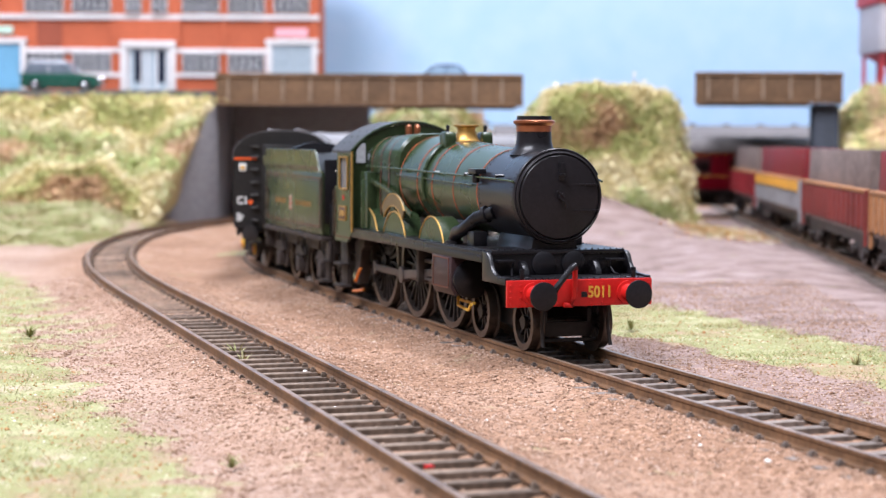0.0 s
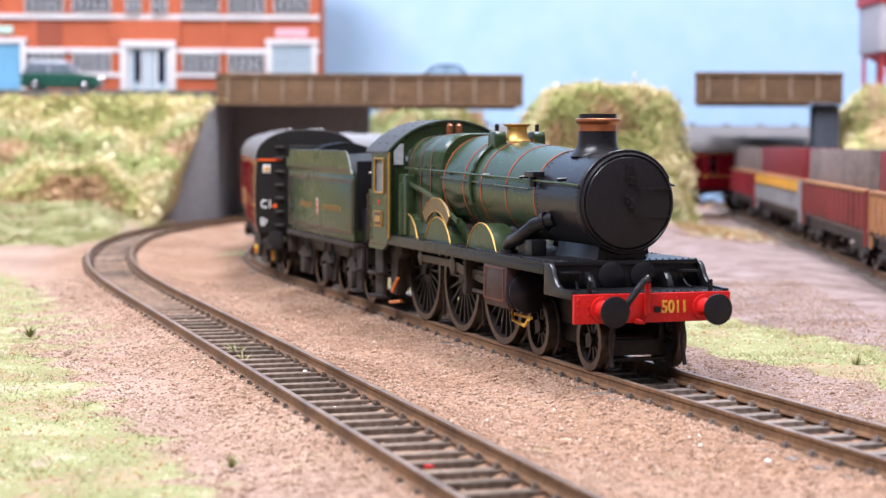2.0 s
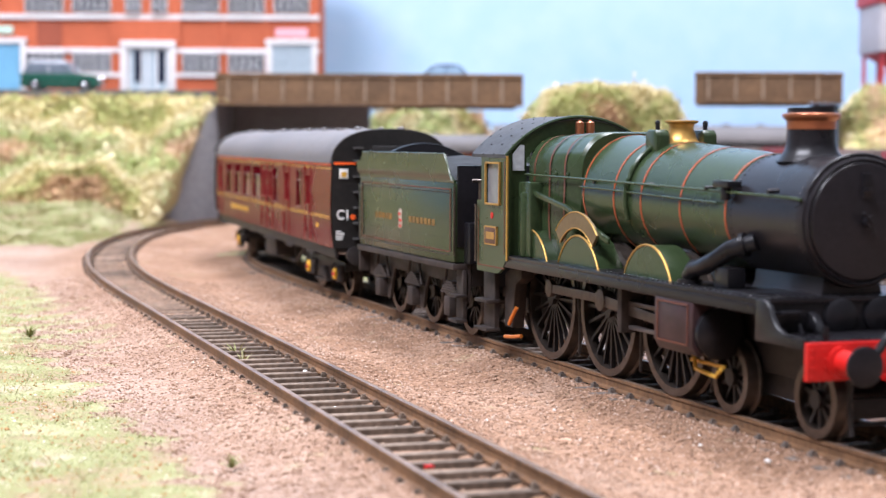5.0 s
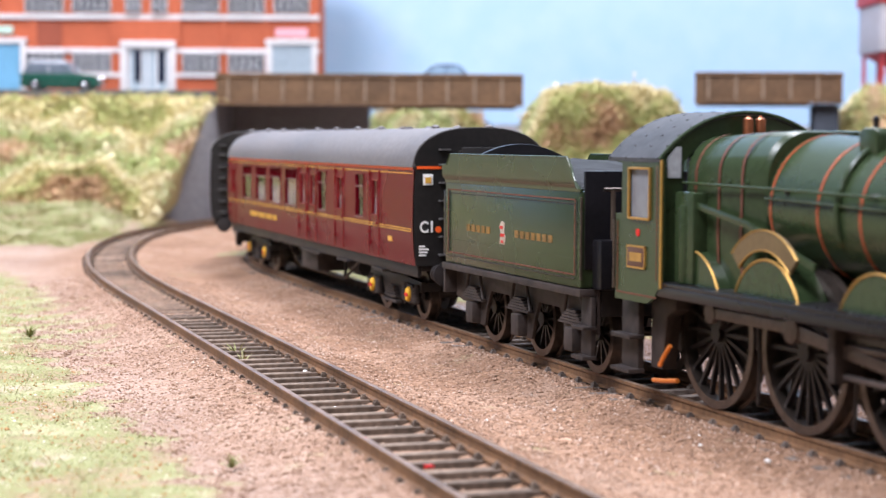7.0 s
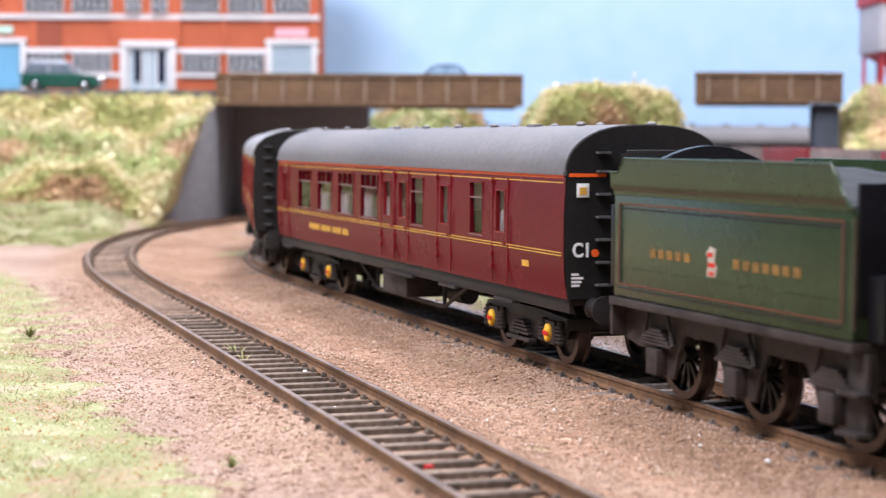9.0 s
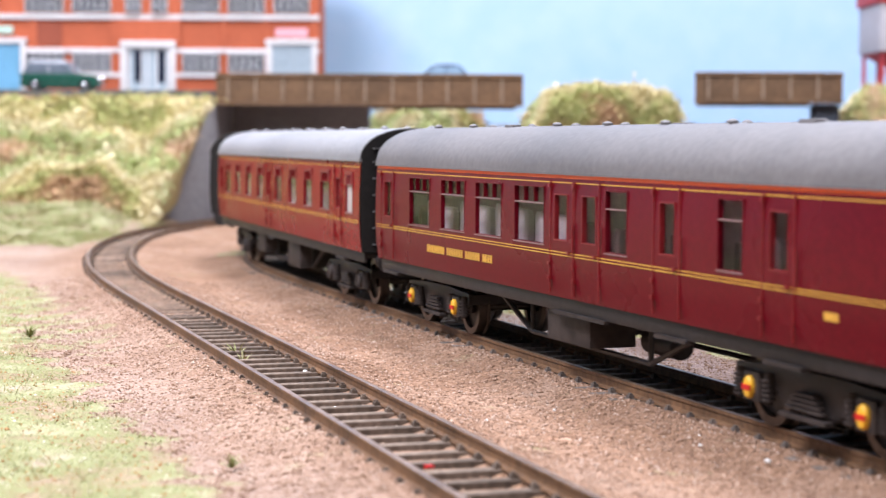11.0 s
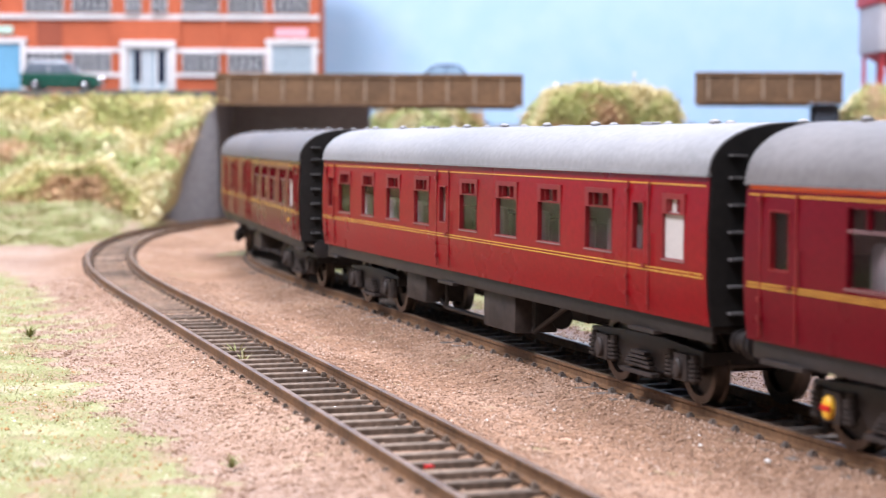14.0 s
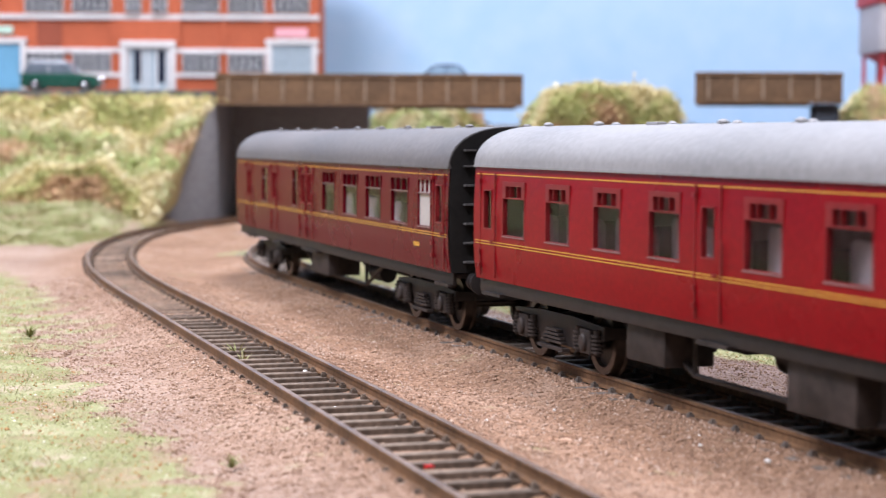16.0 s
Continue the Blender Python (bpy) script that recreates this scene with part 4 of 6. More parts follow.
    buffer_pair(top, 0, 13.7, 11.35, 3.15, 6.8, RED, SMOKE)
    part("vacuum_pipe", G().tube([(0.6, -4.2, 11.2), (0.8, -2.6, 11.0), (1.0, -1.9, 13.0), (1.0, -1.8, 17.6), (1.0, -1.8, 19.4)], 0.62, 10), RED, beam)
    part("vacuum_hose", G().tube([(1.0, -1.8, 19.3), (1.8, -2.3, 20.0), (2.3, -3.4, 19.3), (2.6, -5.2, 17.3), (2.5, -6.7, 15.3), (2.1, -7.6, 13.6)], 0.72, 10), BLACK, beam)
    # frames and bogie
    part("main_frame", G().box(-143, -14, -6.6, -5.6, 8, 21.5).box(-143, -14, 5.6, 6.6, 8, 21.5).box(-143, -30, -5.6, 5.6, 15, 21.4), FRAME, top, bevel=0.2)
    part("guard_iron", G().tube([(-2.5, -8, 11), (-3, -8, 6), (-1.8, -8.2, 1.6)], 0.45, 6).tube([(-2.5, 8, 11), (-3, 8, 6), (-1.8, 8.2, 1.6)], 0.45, 6), FRAME, top)
    bg = part("bogie", G().box(-23, 17, -5.9, -4.9, 4.0, 9.5).box(-23, 17, 4.9, 5.9, 4.0, 9.5).box(-4, 4, -5, 5, 4.5, 10).box(15, 17, -6, 6, 3.2, 6.5).rod((17, -7, 2.4), (17, 7, 2.4), 0.5, 6), FRAME, top, "black front bogie", at=P(-24.6, 0, 0), bevel=0.2)
    BOGIES.append((bg, "L", -24.6))
    axle(WHEEL_BOGIE, bg, 14, 6.35, 6.35)
    axle(WHEEL_BOGIE, bg, -14, 6.35, 6.35)
    for x in DRIVERS:
        axle(WHEEL_DRIVE, top, x, 13.4, 13.4)
    # cylinders, slide bars, splashers
    for s in (-1, 1):
        c = part("cylinder", G().prism([(s * 8, 21.2), (s * 17.0, 21.0), (s * 17.7, 19.4), (s * 17.8, 12.2), (s * 16.8, 10.3), (s * 8, 10.3)], "x", -52.5, -37.5), CYLINDER, top, "brown-black cylinder block with red lining", bevel=0.4)
        g = G()
        yy = s * 17.82
        for z in (19.0, 12.0):
            g.box(-51, -39, min(yy, yy + s * 0.12), max(yy, yy + s * 0.12), z, z + 0.3)
        for x in (-51, -39.3):
            g.box(x, x + 0.3, min(yy, yy + s * 0.12), max(yy, yy + s * 0.12), 12.0, 19.3)
        part("cylinder_lining", g, FAINT, c, smooth=0)
        part("cylinder_front", G().lathe([(0, 4.6), (1.2, 4.6), (1.7, 3.8), (2.0, 0.05)], (-37.5, s * 12.8, 14.2), (1, 0, 0), 28), BLACK, c)
        for z0, z1 in ((15.9, 16.8), (11.3, 12.1)):
            part("slide_bar", G().box(-74, -52.4, *sorted((s * 11.6, s * 12.8)), z0, z1), RODS, top, bevel=0.15)
        part("valve_bracket", G().box(-75.5, -73.5, s * 7, s * 14.4, 10.6, 21.3), DUSTY, top, bevel=0.3)
        part("valve_rod", G().rod((-73, s * 12.2, 19.0), (-52, s * 12.2, 19.0), 0.5, 8), RODS, top)
        part("cylinder_cock", G().box(-48, -36, s * 12, s * 12.6, 8.2, 8.8).tube([(-46, s * 13, 9.8), (-44, s * 13.6, 7.4), (-36.5, s * 13.6, 6.8), (-35, s * 13.4, 8.3)], 0.4, 6), GOLD, top)
        for x, hw, ht in ((-61.4, 9.8, 28.3), (-93.4, 10.0, 28.3), (-119.6, 10.0, 28.4)):
            r = (hw * hw + (ht - 22.2) ** 2) / (2 * (ht - 22.2))
            a = math.degrees(math.asin(hw / r))
            if x < -115:
                pts = [q for q in arc(x, ht - r, r, 90 - a, 90 + a * 0.45, 14)] + [(-124.9, 22.2)]
            else:
                pts = arc(x, ht - r, r, 90 - a, 90 + a, 20)
            sp = part("splasher", G().prism(pts, "y", s * 9.5, s * 14.9), GREEN, top)
            rim = [(q[0], s * 14.9, q[1] + 0.05) for q in (pts[:-1] if x < -115 else pts)]
            part("brass_beading", G().tube(rim, 0.22, 8), BRASS, sp, "brass splasher beading")
            if -100 < x < -80:
                outer, inner = arc(x - 0.3, 18.5, 14.7, 45, 135, 22), arc(x - 0.3, 18.5, 11.4, 135, 45, 22)
                npl = part("nameplate", G().prism(outer + inner, "y", s * 14.7, s * 15.3), NAMEPLATE, sp, "curved nameplate with brass rim", smooth=20)
                part("nameplate_rim", G().tube([(u, s * 15.3, w) for u, w in outer], 0.13, 6).tube([(u, s * 15.3, w) for u, w in inner], 0.13, 6), BRASS, npl)
        # reversing rod and steps
        if s < 0:
            part("reversing_rod", G().prism([(-124, 36.6), (-124, 37.8), (-100, 34.4), (-79, 28.6), (-79, 27.4), (-100, 33.2)], "y", -14.9, -14.3), GREEN, top, bevel=0.1)
        st = part("cab_step", G().box(-146, -139, s * 14.2, s * 15.4, 4.6, 19.8).box(-146.5, -138.5, s * 14.2, s * 17.6, 4.2, 5.0).box(-146.5, -138.5, s * 14.2, s * 17.6, 10.6, 11.4), DUSTY, top, bevel=0.15)
        part("injector_pipe", G().tube([(-127.4, s * 14.6, 10.6), (-129.0, s * 15.0, 8.6), (-130.4, s * 15.2, 6.6)], 0.45, 8).tube([(-124.5, s * 14.6, 4.6), (-129, s * 15.0, 4.0), (-132.8, s * 15.2, 3.7)], 0.45, 8), PIPES, top, "copper injector pipes")
        part("sand_box", G().prism([(-137.5, 5.5), (-137.5, 17.5), (-130.5, 20.5), (-127.5, 20.5), (-127.5, 17.0), (-131, 15.5), (-133, 5.5)], "y", s * 10.5, s * 13.5), DUSTY, top, bevel=0.3)
        part("ejector_box", G().box(-124.6, -117.5, s * 12.4, s * 15.6, 22.3, 38.6).rod((-121, s * 15.2, 22.3), (-121, s * 15.2, 36.5), 1.2, 12), GREEN, top, bevel=0.6)
    for s in (-1, 1):
        for x in (-104, -110, -116):
            part("washout_plug", G().lathe([(0, 0.55), (0.3, 0.55), (0.45, 0.2)], (x, s * 12.55, 40.6), (0, s, 0), 10), GREEN, top)
        for x in DRIVERS:
            part("brake_block", G().prism(arc(x, 13.4, 14.6, 150, 185, 6) + arc(x, 13.4, 16.2, 185, 150, 6), "y", s * 7.4, s * 9.4), FRAME, top, bevel=0.15)
            part("sand_pipe", G().tube([(x + 14.5, s * 9.6, 18.5), (x + 15.2, s * 9.4, 10), (x + 13.4, s * 8.6, 2.6)], 0.35, 6), FRAME, top)
        part("lubricator_pipe", G().tube([(-98, s * 12.6, 38.2), (-80, s * 12.0, 37.8), (-60, s * 11.4, 37.2), (-42, s * 10.9, 36.8)], 0.22, 6), GREEN, top)
    # coupling rods and connecting rods
    rods = []
    for s in (-1, 1):
        g = G()
        y0, y1 = s * 10.6, s * 11.6
        g.box(DRIVERS[2], DRIVERS[0], y0, y1, -0.95, 0.95)
        for x in DRIVERS:
            g.lathe([(0, 1.9), (1.2, 1.9)], (x, y0 - s * 0.05, 0), (0, s, 0), 18)
        rods.append((s, part("coupling_rod", g, RODS, top, bevel=0.1), "c"))
        g = G().prism([(0, -1.2), (0, 1.2), (30, 0.9), (30, -0.9)], "y", s * 11.9, s * 12.8)
        g.lathe([(0, 2.2), (1.3, 2.2)], (0, s * 11.8, 0), (0, s, 0), 18).lathe([(0, 1.6), (1.3, 1.6)], (30, s * 11.8, 0), (0, s, 0), 18)
        rods.append((s, part("connecting_rod", g, RODS, top, bevel=0.1), "r"))
        rods.append((s, part("crosshead", G().box(-2.2, 2.2, s * 11.2, s * 13.4, 12.2, 15.8).rod((0, s * 12.2, 14.0), (15, s * 12.2, 14.0), 0.7, 10), RODS, top, bevel=0.2), "x"))
    # cab
    def cab_side(s):
        y0, y1 = s * 17.1, s * 17.8
        g = G()
        zr, zs = 44.4, 18.0
        wx0, wx1, wz0, wz1 = -138.2, -129.6, 33.4, 42.6
        g.box(wx1, -125.2, y0, y1, 21.0, zr)
        g.box(-144.2, wx0, y0, y1, zs, 34.0)
        g.box(-141.6, wx0, y0, y1, 34.0, zr)
        g.box(wx0, wx1, y0, y1, wz1, zr)
        g.prism([(wx0, 18.0), (-131, 18.0), (-128, 19.2), (-126.4, 21.0), (wx1, 21.0), (wx1, wz0), (wx0, wz0)], "y", y0, y1)
        side = part("cab_side", g, GREEN, top)
        for (a, b, c, d) in ((wx0 - .22, wx0 + .22, wz0, wz1), (wx1 - .22, wx1 + .22, wz0, wz1), (wx0, wx1, wz0 - .22, wz0 + .22), (wx0, wx1, wz1 - .22, wz1 + .22)):
            part("window_bead", G().box(a, b, min(y1, y1 + s * 0.5), max(y1, y1 + s * 0.5), c, d), BRASS, side, bevel=0.1)
        part("cab_glass", G().box(wx0, wx1, *sorted((s * 17.3, s * 17.5)), wz0, wz1), CABPANE, side)
        part("beading", G().tube([(-125.3, s * 17.85, 21.2), (-125.3, s * 17.85, 44.2)], 0.32, 6), BRASS, side)
        yy = (min(y1, y1 + s * 0.4), max(y1, y1 + s * 0.4))
        part("number_plate", G().box(-138.4, -131.4, yy[0], yy[1], 24.4, 28.2), mat("cab_plate", (0.10, 0.045, 0.03), 0.5), side, "dark number plate with brass edge", bevel=0.1)
        g = G()
        for (a, b, c, d) in ((-138.6, -131.2, 24.2, 24.6), (-138.6, -131.2, 28.0, 28.4), (-138.6, -138.2, 24.2, 28.4), (-131.6, -131.2, 24.2, 28.4)):
            g.box(a, b, yy[0], yy[1] + 0.05 * s if s > 0 else yy[1], c, d)
        g.box(-137.4, -132.4, yy[0] - 0.06, yy[1] + 0.06, 25.5, 27.1)
        part("plate_rim", g, BRASS, side, smooth=0)
        part("route_disc", G().lathe([(0, 0.75), (0.15, 0.75)], (-134.6, s * 17.8, 30.8), (0, s, 0), 16), RED, side)
        g = G()
        for (a, b, c, d) in ((-143.4, -127, 19.2, 19.5), (-143.4, -143.1, 19.2, 32.6), (-127.2, -126.9, 22.4, 43.5)):
            g.box(a, b, min(y1, y1 + s * 0.08), max(y1, y1 + s * 0.08), c, d)
        part("side_lining", g, FAINT, side, smooth=0)
        part("handrail_post", G().rod((-144.0, s * 18.2, 20), (-144.0, s * 18.2, 33), 0.3, 6), STEEL, side)

    for s in (-1, 1):
        cab_side(s)
    R = (17.9 ** 2 + 8.6 ** 2) / (2 * 8.6)
    A = math.degrees(math.asin(17.9 / R))
    roof = arc(0, 53.1 - R, R, 90 - A, 90 + A, 28)
    g = G().prism(roof + [(-u, w) for u, w in [(q[0], q[1] - 0.7) for q in roof]], "x", -147.5, -126.0)
    cr = part("cab_roof", g, mat("cab_roof_grey", (0.055, 0.055, 0.06), 0.6, 0, 0.2, 600, 0.1), top, "dark grey curved cab roof with rivets", smooth=30)
    rv = G()
    for x in (-146.6, -140, -133.5, -127):
        for q in roof[::2]:
            rv.ball((x, q[0], q[1] + 0.02), 0.22, 3)
    tagged(part("roof_rivets", rv, BLACK, cr), kind="stuff")
    part("roof_rim", G().tube([(-126.1, u, w - 0.2) for u, w in roof], 0.35, 6), GREEN, cr)
    # cab front with windows
    g = G()
    front = [(-17.2, 22.3), (-12.9, 22.3), (-12.9, 43.8), (-9, 47.6), (9, 47.6), (12.9, 43.8), (12.9, 22.3), (17.2, 22.3)] + [(u, w - 0.8) for u, w in roof]
    cf = part("cab_front", G().prism(front, "x", -127.2, -126.4), GREEN, top, smooth=20)
    for s in (-1, 1):
        part("front_window", G().prism([(s * 13.6, 41.0), (s * 16.3, 41.0), (s * 16.3, 44.6), (s * 14.6, 46.6), (s * 13.6, 46.6)], "x", -126.3, -126.0), mat("cab_window", (0.42, 0.44, 0.47), 0.12), cf)
    for s in (-0.9, 0.9):
        part("whistle", G().lathe([(46.5, 0.5), (48.6, 0.5), (48.8, 0.95), (51.6, 0.95), (51.9, 0.4), (52.2, 0.3)], (-124.0, s * 1.4, 0), (0, 0, 1), 14), COPPER, top, "copper whistle")
    part("backhead", G().box(-129, -126, -11, 11, 22.3, 46), BLACK, top, bevel=0.5)
    part("cab_floor", G().box(-146, -125.2, -17, 17, 20.4, 22.2), DUSTY, top)
    part("cab_fittings", G().rod((-129.2, -4, 33), (-131, -4, 33), 1.6, 14).rod((-129.2, 5, 37), (-130.4, 5, 37), 1.3, 14).tube([(-129.5, -8, 30), (-131, -8, 38), (-130, -5, 43)], 0.5, 6), COPPER, top)
    return top, rods


loco, loco_rods = locomotive()


# ---- the tender ----
def tender():
    top = tagged(new("locomotive_tender"), "green six-wheeled tender with gold lettering and crest", "tender")
    part("tank", G().box(-83, -0.6, -17.4, 17.4, 18.2, 37.6), GREEN, top, bevel=0.7)
    for s in (-1, 1):
        g = G()
        prof = [(17.4, 37.4), (17.5, 38.2), (18.05, 38.9), (18.2, 39.8), (18.25, 44.2), (17.8, 44.2), (17.75, 40.0), (17.5, 39.2), (17.0, 38.4), (16.8, 37.4)]
        rings = [[(x, s * u, min(w, top_z)) for u, w in prof] for x, top_z in ((-83.0, 41.6), (-79.5, 41.8), (-77.0, 44.4), (-5.8, 44.4), (-4.0, 42.4), (-2.2, 39.5), (-0.8, 38.0))]
        part("flared_top", g.loft(rings), GREEN, top, smooth=30)
        part("top_bead", G().tube([(-83, s * 18.2, 41.6), (-79.5, s * 18.2, 41.8), (-77, s * 18.2, 44.3), (-5.8, s * 18.2, 44.3), (-2.2, s * 17.9, 39.5)], 0.22, 6), GREEN, top)
        yy = (min(s * 17.4, s * 17.52), max(s * 17.4, s * 17.52))
        for (a, b, c, d) in ((-80.6, -3.2, 35.7, 36.0), (-80.6, -3.2, 20.7, 21.0), (-80.6, -80.25, 20.7, 36.0), (-3.55, -3.2, 20.7, 36.0)):
            part("panel_lining", G().box(a, b, *yy, c, d), FAINT, top, smooth=0)
            part("panel_edging", G().box(a + (0.9 if b - a < 5 else 0), b + (0.9 if b - a < 5 else 0), yy[0] - .01, yy[1] + .01, c - (0.8 if b - a > 5 else 0), d - (0.8 if b - a > 5 else 0)), BLACK, top, smooth=0)
        g = G()
        for x0, x1, n in ((-67.5, -51.0, 5), (-36.6, -14.4, 7)):
            for i in range(n):
                w = (x1 - x0) / n
                a = x0 + i * w
                g.box(a + 0.3, a + w - 0.75, *yy, 26.5, 28.1)
        tagged(part("lettering", g, LETTERGOLD, top, "worn gold lettering", smooth=0), kind="stuff")
        crest = part("crest", G().prism([(-45.6, 24.6), (-42.4, 24.6), (-41.9, 26.2), (-42.8, 27.4), (-42.3, 29.4), (-44.4, 29.8), (-45.8, 28.6), (-45.0, 27.2)], "y", *yy), mat("crest_cream", (0.45, 0.36, 0.28), 0.5), top, "small red and white crest", bevel=0.05)
        part("crest_shield", G().box(-45.2, -43.4, yy[0] - 0.06, yy[1] + 0.06, 28.0, 28.7).box(-44.9, -42.4, yy[0] - 0.06, yy[1] + 0.06, 26.3, 27.0).box(-44.6, -43.0, yy[0] - 0.06, yy[1] + 0.06, 24.9, 25.5), RED, crest)
        part("seam", G().box(-82, -2, yy[0] - 0.0, yy[1] - 0.04, 24.0, 24.14), GREEN, top)
        # outside frame with cut-outs between the axle boxes
        fr = [(-84, 17.9), (-84, 10), (-79, 9)]
        for x in (-69, -39.5, -9.5):
            fr += [(x - 6.5, 9.0), (x - 5, 4.4), (x + 5, 4.4), (x + 6.5, 9.0)]
            if x < -10:
                fr += [(x + 9, 12.8), (x + 20.5, 12.8), (x + 23, 9.0)][:3]
        fr += [(0, 9), (0, 17.9)]
        part("side_frame", G().prism(fr, "y", s * 13.2, s * 14.0), DUSTY, top, bevel=0.1)
        for x in (-69, -39.5, -9.5):
            part("axle_box", G().box(x - 2.2, x + 2.2, s * 13.6, s * 16.2, 4.8, 9.6), DUSTY, top, bevel=0.3)
            sp = G()
            for i in range(5):
                sp.box(x - 6.5 + i * 1.0, x + 6.5 - i * 1.0, s * 14.1, s * 15.6, 10.2 + i * 0.62, 10.7 + i * 0.62)
            sp.rod((x - 6, s * 14.8, 10.4), (x - 3.5, s * 14.8, 16.8), 0.4, 6).rod((x + 6, s * 14.8, 10.4), (x + 3.5, s * 14.8, 16.8), 0.4, 6)
            part("leaf_spring", sp, DUSTY, top, smooth=0)
        part("footplate_edge", G().box(-84, 0, s * 14.1, s * 17.8, 16.6, 18.1), DUSTY, top, bevel=0.15)
        part("tender_step", G().box(-4.5, 0.5, s * 14.4, s * 15.4, 4.0, 16.5).box(-5, 1, s * 14.4, s * 17.4, 4.0, 4.8).box(-5, 1, s * 14.4, s * 17.4, 10, 10.7), DUSTY, top, bevel=0.15)
        part("rear_lamp_iron", G().box(-84.6, -83.0, s * 15.8, s * 17.2, 20, 35.5), BLACK, top, bevel=0.15)
        part("grab_rail", G().rod((0.2, s * 17.6, 20), (0.2, s * 17.6, 36.5), 0.3, 6), STEEL, top)
    part("chassis", G().box(-84, 0, -13, 13, 12.5, 18), FRAME, top, bevel=0.2)
    for x in (-69, -39.5, -9.5):
        axle(WHEEL_TENDER, top, x, 8.2, 8.2)
    # the coal space, its front plate and a low heap of coal
    part("front_plate", G().box(-1.2, -0.2, -16.6, 16.6, 22, 41.6), BLACK, top, bevel=0.3)
    part("tool_locker", G().box(-0.3, 4, -15, -6, 18.2, 28).box(-0.3, 4, 6, 15, 18.2, 28), BLACK, top, bevel=0.4)
    part("brake_handle", G().rod((3.0, -12, 22), (3.0, -12, 38), 0.5, 8).rod((3, -14, 38), (3, -10, 38), 0.4, 6), STEEL, top)
    g = G()
    rings = []
    for i in range(21):
        x = -79 + 76 * i / 20
        e = math.sin(math.pi * i / 20) ** 0.5
        rings.append([(x, -16.6 + 33.2 * j / 16, 38 + 5.4 * e * math.sin(math.pi * j / 16) ** 0.4 + 0.8 * noise.noise(Vector((x / 3, j / 1.2, 0)))) for j in range(17)])
    part("coal_heap", g.loft(rings, closed=False), mat("coal", (0.005, 0.005, 0.006), 0.7, 0, 0.3, 500, 0.6, 200), top, "low heap of black coal", smooth=20)
    part("rear_dome", G().prism([(-16, 37.6)] + [(-16 + 32 * i / 16, 37.6 + 9.2 * math.sin(math.pi * (0.12 + 0.76 * i / 16))) for i in range(17)] + [(16, 37.6)], "x", -78.6, -76.8), BLACK, top, bevel=0.2)
    part("rear_deck", G().box(-83, -77, -16.4, 16.4, 37.5, 38.3), BLACK, top, bevel=0.2)
    beam = part("rear_beam", G().box(-85, -84, -17, 17, 10.6, 16.6), DUSTY, top, bevel=0.1)
    for s in (-1, 1):
        part("rear_buffer", G().lathe([(0, 2.2), (-3.2, 1.6), (-3.3, 0.9), (-5.4, 0.9), (-5.5, 3.0), (-6.0, 3.0)], (-85, s * 11.35, 13.7), (1, 0, 0), 22), FRAME, top)
    part("drawbar", G().box(-2, 14, -2, 2, 12, 13.4), FRAME, top)
    return top


tend = tender()


# ---- coaches ----
PALESILL = mat("pale_window_sill", (0.27, 0.15, 0.15), 0.4, 0.2, 0.1)


def side_y(z):
    return float(np.interp(z, [13, 16, 20, 25, 33, 41, 42.5], [17.0, 17.4, 17.95, 18.2, 18.15, 17.75, 17.6]))


